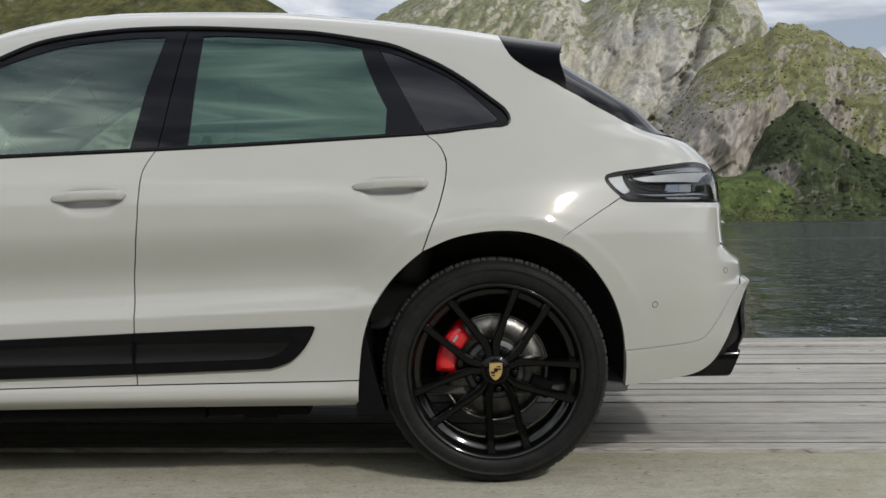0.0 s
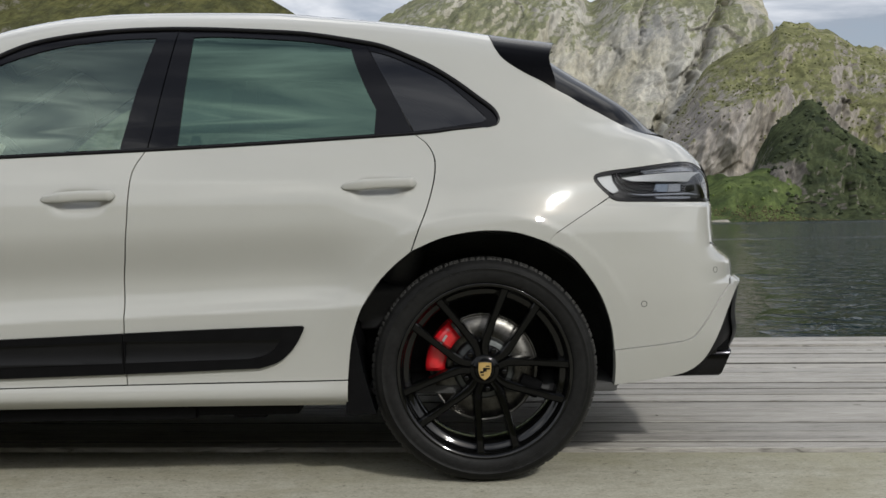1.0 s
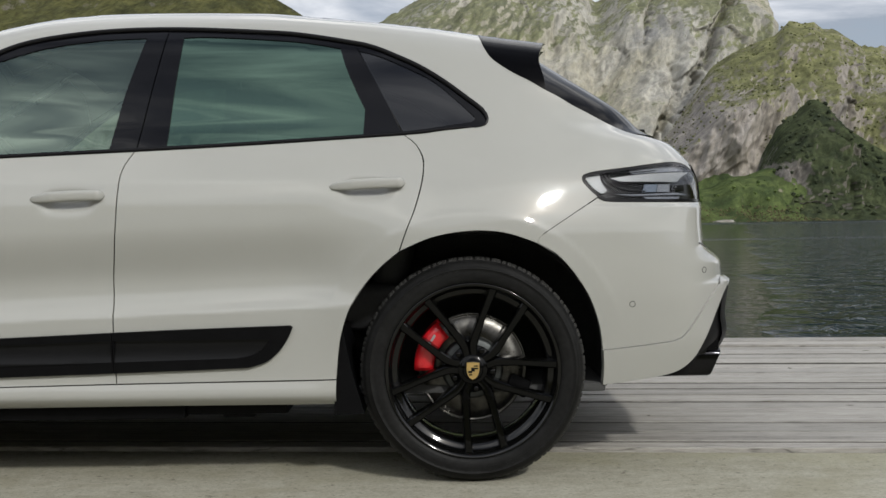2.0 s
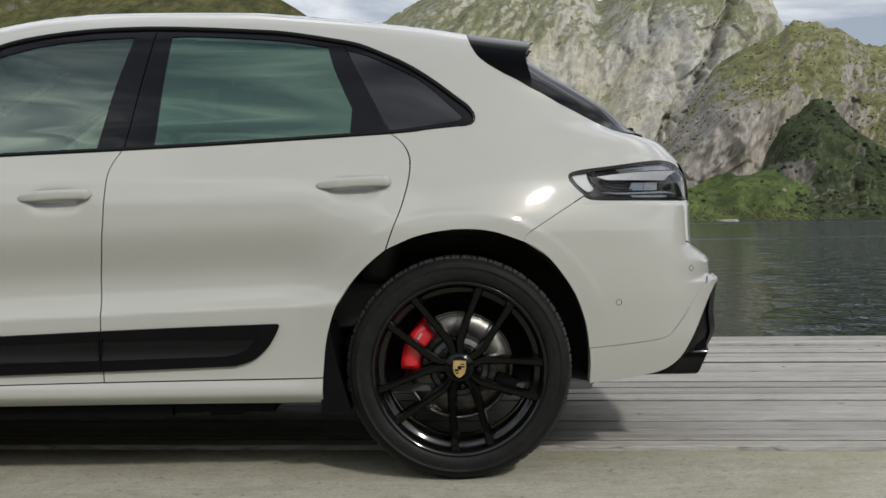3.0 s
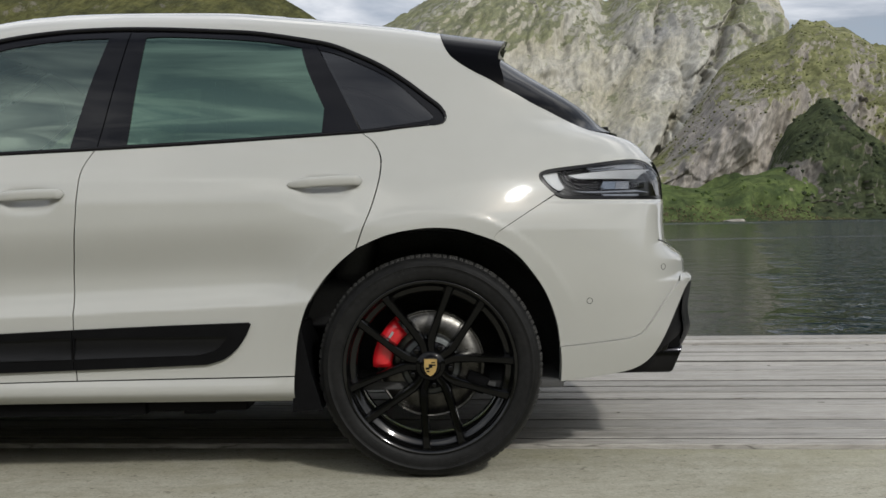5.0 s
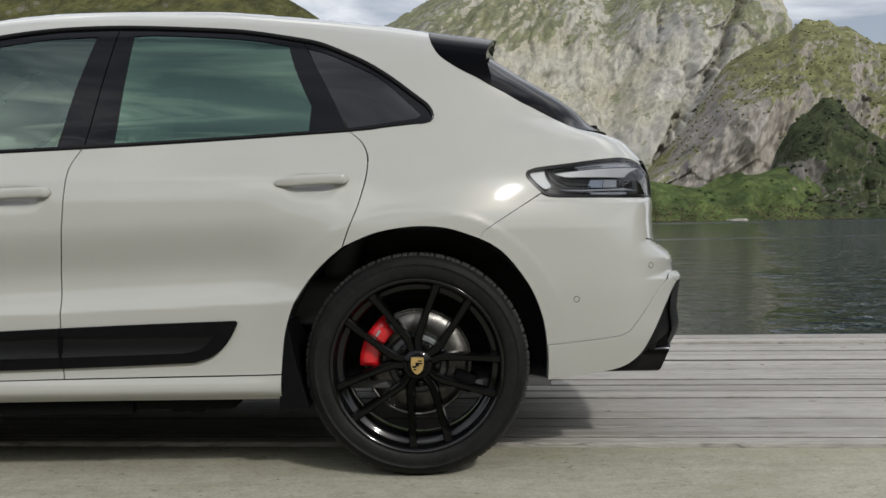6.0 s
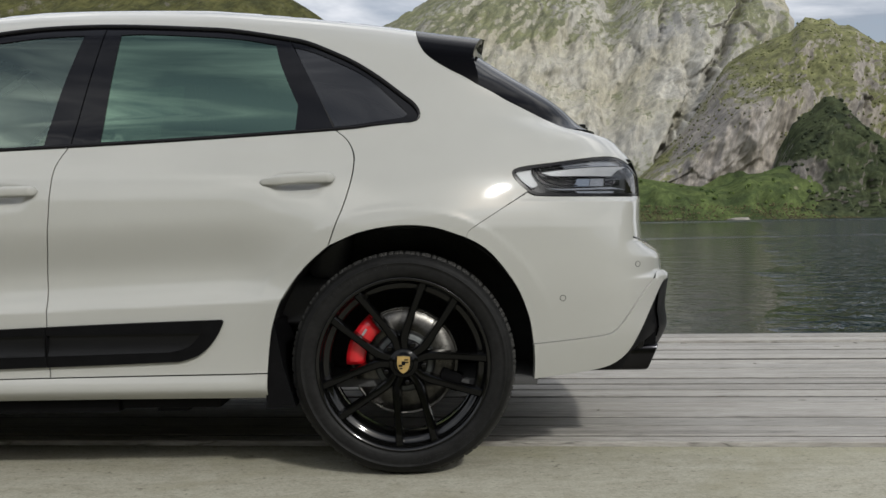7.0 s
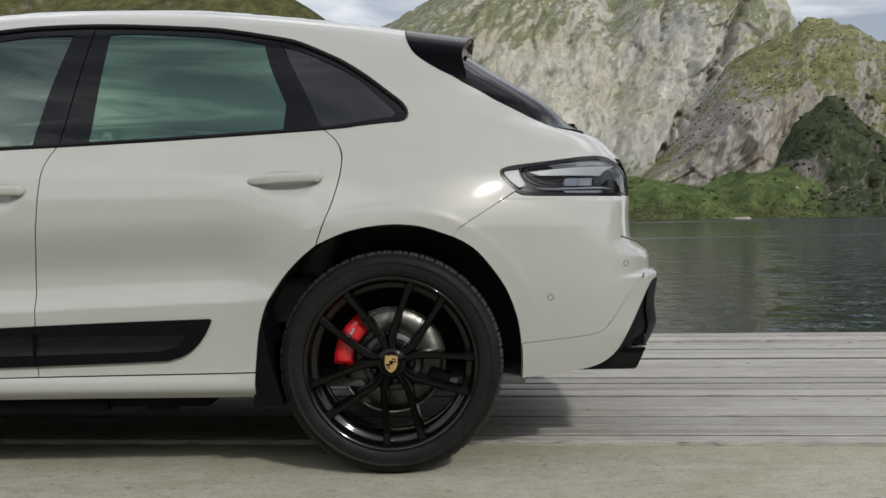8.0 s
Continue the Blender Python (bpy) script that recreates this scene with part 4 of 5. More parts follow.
def spoke_mesh(bm, turn, cx, cy, cz, sign):
    """One arm of a forked spoke: it leaves the hub against its twin, then swings away from it and dips to the rim."""
    way = [(0.03, 0.0125), (0.06, 0.0125), (0.084, 0.0165), (0.11, 0.0285), (0.145, 0.048), (0.18, 0.068), (0.212, 0.0865), (0.24, 0.103), (0.256, 0.1125), (0.27, 0.119)]
    line = smooth_line(way, 0.009)
    ring = []
    for i, (d0, off) in enumerate(line):
        t = i / (len(line) - 1)
        p, q = Vector(line[max(i - 1, 0)]), Vector(line[min(i + 1, len(line) - 1)])
        along = (q - p).normalized()
        across = Vector((-along.y, along.x))
        half = 0.0118 + 0.0035 * max(0, 1 - abs(t - 0.25) / 0.25) + 0.004 * t ** 4
        # the spokes dish inwards to the hub
        y = 0.002 + 0.034 * (1 - t) ** 1.15 + 0.01 * max(0, t - 0.8) / 0.2 * (1 - max(0, t - 0.8) / 0.2)
        deep = 0.062 - 0.02 * t
        # flat front with narrow chamfers
        sec = [(-1.25, 0.034), (-1.02, 0.012), (-0.93, 0.0045), (-0.66, 0.0008), (0.0, 0.0), (0.66, 0.0008), (0.93, 0.0045), (1.02, 0.012), (1.25, 0.034), (1.1, deep), (-1.1, deep)]
        row = []
        for s, dd in sec:
            v = Vector((d0, off)) + across * (s * half)
            v.y *= sign
            a = math.cos(turn) * v.x - math.sin(turn) * v.y
            b = math.sin(turn) * v.x + math.cos(turn) * v.y
            row.append(bm.verts.new((cx + a, cy + y + dd, cz + b)))
        ring.append(row)
    k_ = len(ring[0])
    for a, b in zip(ring, ring[1:]):
        for k in range(k_):
            bm.faces.new((a[k], a[(k + 1) % k_], b[(k + 1) % k_], b[k]))
    bm.faces.new(ring[0][::-1])
    bm.faces.new(ring[-1])
    return bm


def build_wheel(car, label):
    """A wheel with its axle at the origin of x and z; its outer face near y = 0."""
    w = new("wheel")
    w.parent = car
    w.matrix_parent_inverse = Matrix.Translation(-car.location)
    tagged(w, label)
    c = (0.0, 0.02, 0.3585)
    R = 0.373
    tyre = bmesh.new()
    lathe(tyre, [(0.03, 0.286), (0.012, 0.289), (0.0065, 0.2935), (0.003, 0.302), (0.0005, 0.314), (0.0, 0.326), (0.001, 0.3345), (-0.0012, 0.3362), (-0.0008, 0.3392), (0.0035, 0.341), (0.0065, 0.3465), (0.012, 0.3535), (0.019, 0.359), (0.028, 0.3632), (0.036, 0.3665), (0.05, R - 0.003), (0.09, R - 0.002), (0.095, R - 0.008), (0.105, R - 0.008), (0.11, R - 0.001), (0.16, R - 0.001), (0.165, R - 0.008), (0.175, R - 0.008), (0.18, R - 0.002), (0.25, R - 0.003), (0.27, 0.364), (0.29, 0.33), (0.27, 0.285)], c, 160)
    for v in tyre.verts:
        v.co.z = max(v.co.z, GROUND + 0.001)
    part("tyre", crease(tyre, 40), RUBBER, w, "black low-profile tyre")
    tread = bmesh.new()
    for i in range(128):
        a = math.tau * (i + 0.12 * math.sin(i * 2.4)) / 128
        if math.sin(a) < -0.95:
            continue
        m = Matrix.Translation(c) @ Matrix.Rotation(-a, 4, "Y")
        wide = 0.0076 + 0.0008 * math.sin(i * 1.9)
        # the shoulder block leans with the shoulder
        lean = m @ Matrix.Translation((0.3655, 0.036, 0)) @ Matrix.Rotation(radians(-24), 4, "Z")
        block(tread, (-0.008, -0.006, -wide), (0.0013, 0.02, wide), 0.001, 1, lean)
    for v in tread.verts:
        v.co.z = max(v.co.z, GROUND + 0.001)
    part("tread_block", tread, TREAD, w, kind="stuff")
    words = bmesh.new()
    for i, wide in enumerate((7, 4, 8, 6, 6, 3, 7, 0, 8, 5, 3, 6, 7)):
        for turn_ in (118.0, -62.0):
            m = Matrix.Translation(c) @ Matrix.Rotation(-radians(turn_ - 3.1 * (i - 6)), 4, "Y")
            if wide:
                block(words, (0.316, -0.0008, -0.001 * wide), (0.334, 0.004, 0.001 * wide), 0.0, 1, m)
    part("sidewall_mark", words, RUBBER, w, "raised bars of lettering on the tyre", kind="stuff", smooth=False)
    lip = lathe(bmesh.new(), [(0.03, 0.291), (0.01, 0.2905), (0.0065, 0.2885), (0.0055, 0.2862), (0.0065, 0.284), (0.0085, 0.2805), (0.0112, 0.2775), (0.0158, 0.2752), (0.024, 0.2738)], c, 144)
    part("rim_lip", crease(lip, 50), RIM_BLACK, w, "black outer lip of the rim")
    rim = lathe(bmesh.new(), [(0.024, 0.2738), (0.03, 0.2727), (0.038, 0.271), (0.0425, 0.269), (0.0455, 0.266), (0.0475, 0.262), (0.05, 0.257), (0.0535, 0.2515), (0.058, 0.2475), (0.064, 0.2455), (0.1, 0.2445), (0.2, 0.25), (0.26, 0.262), (0.28, 0.274)], c, 144)
    part("rim", crease(rim, 50), RIM_BLACK, w, "gloss black alloy rim")
    for k in range(5):
        mid = radians(-45 + 72 * k)
        for sign in (1, -1):
            bm = spoke_mesh(bmesh.new(), mid, c[0], c[1] + 0.012, c[2], sign)
            bmesh.ops.recalc_face_normals(bm, faces=bm.faces[:])
            part("spoke", crease(bm, 16), SPOKE_BLACK, w)
    hub = bmesh.new()
    lathe(hub, [(0.0, 0.0001), (0.0, 0.029), (0.0025, 0.0325), (0.009, 0.034), (0.01, 0.042), (0.016, 0.05), (0.03, 0.058), (0.036, 0.076), (0.042, 0.082), (0.075, 0.084)], (c[0], c[1] + 0.03, c[2]), 60)
    part("hub", crease(hub, 50), SPOKE_BLACK, w)
    for k in range(5):
        a = radians(-45 + 36 + 72 * k)
        bm = lathe(bmesh.new(), [(0.0, 0.0001), (0.0, 0.0075), (0.003, 0.0105), (0.03, 0.0105)], (c[0] + 0.067 * math.cos(a), c[1] + 0.052, c[2] + 0.067 * math.sin(a)), 12)
        part("wheel_bolt", crease(bm), SPOKE_BLACK, w)
    # plain shield on the hub cap
    crest = bmesh.new()
    outline = [(-0.0205, 0.024), (0.0, 0.026), (0.0205, 0.024), (0.021, 0.0), (0.017, -0.016), (0.009, -0.026), (0.0, -0.031), (-0.009, -0.026), (-0.017, -0.016), (-0.021, 0.0)]
    tilt = radians(-2)
    f1, f2 = [], []
    for x, z in outline:
        x, z = x * math.cos(tilt) - z * math.sin(tilt), x * math.sin(tilt) + z * math.cos(tilt)
        f1.append(crest.verts.new((c[0] + x, c[1] + 0.025, c[2] + z)))
        f2.append(crest.verts.new((c[0] + x * 1.06, c[1] + 0.034, c[2] + z * 1.06)))
    crest.faces.new(f1)
    for i in range(len(f1)):
        j = (i + 1) % len(f1)
        crest.faces.new((f1[j], f1[i], f2[i], f2[j]))
    bmesh.ops.recalc_face_normals(crest, faces=crest.faces[:])
    part("hub_badge", crest, GOLD, w, "gold shield-shaped badge", smooth=False)
    marks = bmesh.new()
    for x0, z0, x1, z1 in ((-0.016, -0.009, -0.003, -0.002), (0.003, 0.003, 0.017, 0.008), (0.003, 0.012, 0.016, 0.016), (-0.013, -0.017, -0.003, -0.0125), (-0.006, -0.004, 0.006, 0.009)):
        block(marks, (c[0] + x0, c[1] + 0.0236, c[2] + z0), (c[0] + x1, c[1] + 0.027, c[2] + z1))
    part("badge_field", marks, BLACK_GLOSS, w, "dark fields on the badge", smooth=False)
    disc = bmesh.new()
    lathe(disc, [(0.0, 0.1), (0.0, 0.17), (0.002, 0.1712), (0.002, 0.176), (0.0, 0.1775), (0.001, 0.182), (0.03, 0.182), (0.034, 0.178), (0.034, 0.1)], (c[0], c[1] + 0.105, c[2]), 96)
    part("brake_disc", crease(disc), STEEL, w, "bare steel brake disc")
    bell = bmesh.new()
    lathe(bell, [(0.0, 0.0001), (0.0, 0.092), (0.006, 0.1), (0.038, 0.106)], (c[0], c[1] + 0.07, c[2]), 64)
    part("disc_bell", crease(bell), HUB_STEEL, w, "dull steel disc bell")
    cal = bmesh.new()
    rows = []
    for i in range(15):
        a = radians(127 + 55 * i / 14)
        row = []
        for y, r in ((0.075, 0.13), (0.065, 0.14), (0.061, 0.16), (0.066, 0.182), (0.08, 0.195), (0.16, 0.197), (0.16, 0.13)):
            row.append((c[0] + r * math.cos(a), c[1] + y + (0.01 if i in (0, 14) else 0), c[2] + r * math.sin(a)))
        rows.append(row + [row[0]])
    grid(cal, rows)
    for r in (rows[0], rows[-1]):
        cal.faces.new([cal.verts.new(p) for p in r[:-1]])
    bmesh.ops.remove_doubles(cal, verts=cal.verts[:], dist=0.0005)
    bmesh.ops.recalc_face_normals(cal, faces=cal.faces[:])
    part("brake_caliper", crease(cal, 40), RED, w, "bright red brake caliper")
    bar = bmesh.new()
    for i, (p, q) in enumerate(((-0.028, -0.004), (0.0, 0.026))):
        m = Matrix.Translation((c[0], c[1], c[2])) @ Matrix.Rotation(-radians(147), 4, "Y") @ Matrix.Translation((0.166, 0.059, 0))
        block(bar, (-0.004, 0, p), (0.004, 0.004, q), 0, 1, m)
    part("caliper_mark", bar, SILVER, w, "white lettering bars on the caliper", smooth=False)
    pad = bmesh.new()
    m = Matrix.Translation(c) @ Matrix.Rotation(-radians(-22), 4, "Y")
    block(pad, (0.13, 0.09, -0.035), (0.205, 0.16, 0.03), 0.01, 2, m)
    part("suspension_link", crease(pad), PLASTIC, w)
    return w


def build_details(car, front, rear, bumper):
    """Door handles, tail lamp, spoiler, exhausts, sensors and wiper."""
    for side_ in (1, -1):
        def sy(y):
            return y if side_ > 0 else 2 * YC - y
        for owner, x0, x1, z0, tilt in ((front, -1.433, -1.19, 0.944, 0.01), (rear, -0.462, -0.214, 0.973, 0.012)):
            door = owner[0 if side_ > 0 else 1]
            grip = bmesh.new()
            rows = []
            for i in range(37):
                t = i / 36
                x = x0 + (x1 - x0) * t
                zc = z0 + tilt * (t - 0.5) + 0.004 * math.sin(math.pi * t)
                base = flank(x0 - 0.03, z0) * (1 - t) + flank(x1 + 0.03, z0) * t
                # tapered front end, blunt rear end; only the ends reach the door
                end = (0.55 + 0.45 * min(1, t / 0.25)) * min(1, t / 0.04) ** 0.5 * min(1, (1 - t) / 0.05) ** 0.45
                foot = 0.012 * max(0, 1 - t / 0.14, 1 - (1 - t) / 0.16)
                front_y = base - 0.003 - 0.026 * min(1, t / 0.3) ** 0.7 * min(1, (1 - t) / 0.07) ** 0.6
                back_y = base - 0.008 + foot
                hgt = max(0.001, 0.0172 * end)
                row = []
                for k in range(16):
                    a = math.tau * k / 16
                    ca, sa = math.cos(a), math.sin(a)
                    yy = (front_y + back_y) / 2 - (back_y - front_y) / 2 * math.copysign(abs(ca) ** 0.7, ca)
                    row.append((x, sy(yy), zc + hgt * math.copysign(abs(sa) ** 0.75, sa)))
                rows.append(row + [row[0]])
            grid(grip, rows)
            bmesh.ops.remove_doubles(grip, verts=grip.verts[:], dist=0.0004)
            bmesh.ops.recalc_face_normals(grip, faces=grip.faces[:])
            part("door_handle", grip, PAINT, door, "body-coloured pull handle")
        # parking sensor
        for x, z in ((0.5356, 0.5664), (0.8103, 0.6701)):
            n = normal(x, z)
            bm = bmesh.new()
            ring = []
            for r, d in ((0.0113, -0.001), (0.0103, 0.0008), (0.009, 0.0008), (0.0083, -0.001)):
                row = []
                for k in range(25):
                    a = math.tau * k / 24
                    px, pz = x + r * math.cos(a), z + r * math.sin(a)
                    row.append((px, sy(flank(px, pz) - d), pz))
                ring.append(row)
            grid(bm, ring)
            part("parking_sensor", bm, LAMP_BLACK, car, "round parking sensor")
    # tail lamps
    outline = loop([(0.3706, 0.9848), (0.3755, 0.9968), (0.3963, 1.0057), (0.5339, 1.0247), (0.6897, 1.0451), (0.7607, 1.0435), (0.8117, 1.0232)], [(0.8117, 1.0232), (0.8508, 0.985), (0.8584, 0.9468), (0.8538, 0.9102)], [(0.8538, 0.9102), (0.6862, 0.9081), (0.4802, 0.9107), (0.4432, 0.9158), (0.4188, 0.9288), (0.3903, 0.9568), (0.3706, 0.9848)], step=0.012)
    panel("tail_lamp_housing", outline, LAMP_BLACK, car, "black tail lamp housing", sink=0.03, step=0.018)
    panel("tail_lamp_edge", outline, BLACK_GLOSS, car, "black tail lamp border", sink=0.002, holes=[shrink(outline, 0.009)], step=0.012)
    for ob in panel("tail_lamp_lens", shrink(outline, 0.0085), LENS, car, "clear tail lamp lens", sink=0.003, thick=0.002, step=0.016):
        ob.visible_shadow = False
    for name, line, mat_, sink_, words in (
        ("lamp_reflector", [[(0.3883, 0.9915), (0.4154, 1.0087), (0.4391, 1.0086)], [(0.4391, 1.0086), (0.4424, 0.9798), (0.4619, 0.9493)], [(0.4619, 0.9493), (0.4413, 0.94), (0.4168, 0.9552), (0.3986, 0.9743), (0.3883, 0.9915)]], SILVER, 0.012, "silver reflector in the tail lamp"),
        ("lamp_blade", [[(0.4732, 0.9893), (0.5332, 0.9971), (0.6428, 1.0077), (0.801, 1.0152)], [(0.801, 1.0152), (0.7579, 0.9985), (0.7314, 0.9776)], [(0.7314, 0.9776), (0.6165, 0.9781), (0.5209, 0.9778), (0.4967, 0.9816), (0.4732, 0.9893)]], SILVER, 0.006, "pale blade in the tail lamp"),
        ("lamp_strip", [[(0.5421, 1.0205), (0.6236, 1.0312), (0.723, 1.0401), (0.7613, 1.0399)], [(0.7613, 1.0399), (0.7814, 1.0223)], [(0.7814, 1.0223), (0.6437, 1.0137), (0.5615, 1.0069)], [(0.5615, 1.0069), (0.5421, 1.0205)]], LAMP_GREY, 0.014, "smoked strip in the tail lamp"),
        ("lamp_block", [[(0.6071, 0.9722), (0.6566, 0.9725)], [(0.6566, 0.9725), (0.6493, 0.9452)], [(0.6493, 0.9452), (0.5916, 0.9451)], [(0.5916, 0.9451), (0.6071, 0.9722)]], LAMP_BLUE, 0.018, "bluish block in the tail lamp"),
        ("lamp_block", [[(0.6589, 0.9726), (0.7099, 0.9732)], [(0.7099, 0.9732), (0.707, 0.9456)], [(0.707, 0.9456), (0.6516, 0.9452)], [(0.6516, 0.9452), (0.6589, 0.9726)]], LAMP_GREY, 0.018, "pale block in the tail lamp"),
        ("lamp_recess", [[(0.7172, 0.9694), (0.7835, 0.971)], [(0.7835, 0.971), (0.7803, 0.9487)], [(0.7803, 0.9487), (0.7148, 0.9476)], [(0.7148, 0.9476), (0.7172, 0.9694)]], DARK_CHROME, 0.02, "dark recess in the tail lamp"),
        ("lamp_rail", [[(0.487, 0.9378), (0.5484, 0.9356), (0.635, 0.9374), (0.7326, 0.9409)], [(0.7326, 0.9409), (0.7986, 0.931)], [(0.7986, 0.931), (0.7317, 0.933), (0.6345, 0.9317), (0.548, 0.9309), (0.487, 0.9378)]], LAMP_GREY, 0.01, "thin rail in the tail lamp"),
        ("lamp_strip", [[(0.5943, 0.9269), (0.7476, 0.9272)], [(0.7476, 0.9272), (0.7409, 0.9163)], [(0.7409, 0.9163), (0.6109, 0.9163)], [(0.6109, 0.9163), (0.5943, 0.9269)]], LAMP_GREY, 0.013, "smoked strip in the tail lamp"),
    ):
        panel(name, loop(*line, step=0.009), mat_, car, words, sink=sink_, thick=0.004, step=0.012)
    # fine bowed ribs between the reflector and the dark middle
    for line, rad in (
        ([(0.4413, 1.0106), (0.4467, 0.9837), (0.4683, 0.955), (0.5175, 0.9377), (0.5908, 0.9355)], 0.0016),
        ([(0.4515, 1.0125), (0.4589, 0.9855), (0.4828, 0.9606), (0.5284, 0.9452), (0.5957, 0.9432)], 0.0022),
        ([(0.4635, 1.0125), (0.4732, 0.9893), (0.4976, 0.9682), (0.5395, 0.9548)], 0.0014),
        ([(0.5302, 0.9663), (0.5933, 0.9644)], 0.0012),
        ([(0.5294, 0.9567), (0.5924, 0.9548)], 0.0012),
        ([(0.4655, 0.919), (0.526, 0.9148), (0.6329, 0.9133), (0.7965, 0.9148)], 0.0012),
        ([(0.4742, 0.999), (0.5552, 1.0069), (0.644, 1.0157)], 0.0011),
    ):
        for side_ in (1, -1):
            pts = []
            for x, z in smooth_line(line, 0.01):
                y = flank(x, z) + 0.012
                pts.append((x, y if side_ > 0 else 2 * YC - y, z))
            part("lamp_rib", tube(bmesh.new(), pts, rad, 6), DARK_CHROME, car, "thin dark rib in the tail lamp")
    # side fins of the roof spoiler
    rear_edge = [(0.29, 1.515), (0.272, 1.475), (0.255, 1.435), (0.252, 1.4), (0.264, 1.345)]
    fin = loop([(0.06, 1.461), (0.05, 1.5), (0.047, roof_z(0.047, 0.93))], [(x, roof_z(x, 0.93)) for x in (0.047, 0.14, 0.226, 0.29)], [(0.29, roof_z(0.29, 0.93)), *rear_edge[1:]], [(0.264, 1.345), (0.268, 1.302)], SPOILER_EDGE[7:], step=0.014)
    panel("spoiler_fin", fin, SPOILER_BLACK, car, "black spoiler fin", sink=-0.002, thick=0.02, step=0.02, form=spoiler_form)
    for side_ in (1, -1):
        rows = []
        for i, (x, z) in enumerate(smooth_line(rear_edge, 0.012)):
            y = spoiler_form(x, z)
            row = []
            for k in range(7):
                t = k / 6
                yy = y + 0.36 * t
                row.append((x + (0.296 - x) * t - 0.012 * math.sin(math.pi * t), yy if side_ > 0 else 2 * YC - yy, z + (1.36 + (z - 1.326) * 0.75 - z) * t))
            rows.append(row)
        bm = grid(bmesh.new(), rows)
        part("fin_end", bm, DARK_CHROME, car, "dark glossy rear face of the fin")
        # shut line between tailgate and bumper
        pts = []
        for i in range(10):
            z = 0.762 - 0.028 * (i / 9) ** 1.5
            x = tail_x(z, 0.87 + 0.1 * i / 9)
            y = flank(x, z) + 0.0015
            pts.append((x, y if side_ > 0 else 2 * YC - y, z))
        part("shut_line", tube(bmesh.new(), pts, 0.003, 6), LAMP_BLACK, car)
    # black cladding under the bumper and the exhaust tips
    clad = loop([(0.5934, 0.3064), (0.6865, 0.3152), (0.741, 0.3418), (0.773, 0.3724), (0.822, 0.4533), (0.9098, 0.5971)], [(0.9098, 0.5971), (0.9395, 0.5809)], [(0.9395, 0.5809), (0.9569, 0.4573), (0.8773, 0.402), (0.82, 0.376), (0.785, 0.345), (0.7613, 0.3011)], [(0.7613, 0.3011), (0.5934, 0.3064)], step=0.014)
    back = loop([(0.73, 0.335), (0.8, 0.43), (0.9, 0.588)], [(0.9, 0.588), (0.94, 0.58)], [(0.94, 0.58), (0.955, 0.46), (0.91, 0.35)], [(0.91, 0.35), (0.73, 0.335)], step=0.02)
    panel("cladding_back", back, LAMP_BLACK, car, "black back of the bumper cladding", sink=0.035, step=0.025)
    panel("bumper_cladding", clad, PLASTIC, car, "black plastic bumper cladding", sink=0.008, step=0.018)
    bm = bmesh.new()
    block(bm, (0.72, 0.38, 0.35), (0.903, 0.56, 0.47), 0.015, 2)
    part("exhaust_surround", crease(bm), PLASTIC, car, "black plastic exhaust surround")
    for side_ in (1, -1):
        yc = 0.475
        for name, grow, mat_ in (("exhaust_tip", 1.0, DARK_CHROME), ("exhaust_liner", 0.84, LINER)):
            bm = bmesh.new()
            rows = []
            for i, x in enumerate((0.6, 0.75, 0.84, 0.884, 0.887)):
                row = []
                for k in range(33):
                    a = math.tau * k / 32
                    c, s = math.cos(a), math.sin(a)
                    dy = 0.105 * grow * math.copysign(abs(c) ** 0.36, c)
                    dz = 0.052 * grow * math.copysign(abs(s) ** 0.36, s) * (0.96 if i == 4 else 1)
                    xx = x + (0.45 * dz if i > 1 else 0)
                    row.append((xx if grow == 1 else xx + 0.001, yc + dy if side_ > 0 else 2 * YC - yc - dy, 0.325 + dz))
                rows.append(row)
            grid(bm, rows)
            if grow < 1:
                bm.faces.new([bm.verts.new(p) for p in rows[2][:-1]])
            else:
                # rolled lip
                grid(bm, [rows[-1], [(x + 0.002, y + (0.01 if (y < yc) == (side_ > 0) else -0.01), z + 0.1 * (0.325 - z)) for x, y, z in rows[-1]]])
            bmesh.ops.recalc_face_normals(bm, faces=bm.faces[:])
            part(name, crease(bm, 50), mat_, car, "dark chrome exhaust tip" if grow == 1 else "sooty exhaust inside")
    # wiper foot at the base of the rear window
    bm = bmesh.new()
    block(bm, (0.651, 0.6, 1.137), (0.683, 0.68, 1.189), 0.008, 2)
    block(bm, (0.677, 0.61, 1.147), (0.691, 0.66, 1.176), 0.004, 1)
    tube(bm, [(0.671, 0.66, 1.167), (0.701, YC, 1.177), (0.681, YC + 0.3, 1.177)], 0.009)
    part("rear_wiper", crease(bm), PLASTIC, car, "black rear wiper")


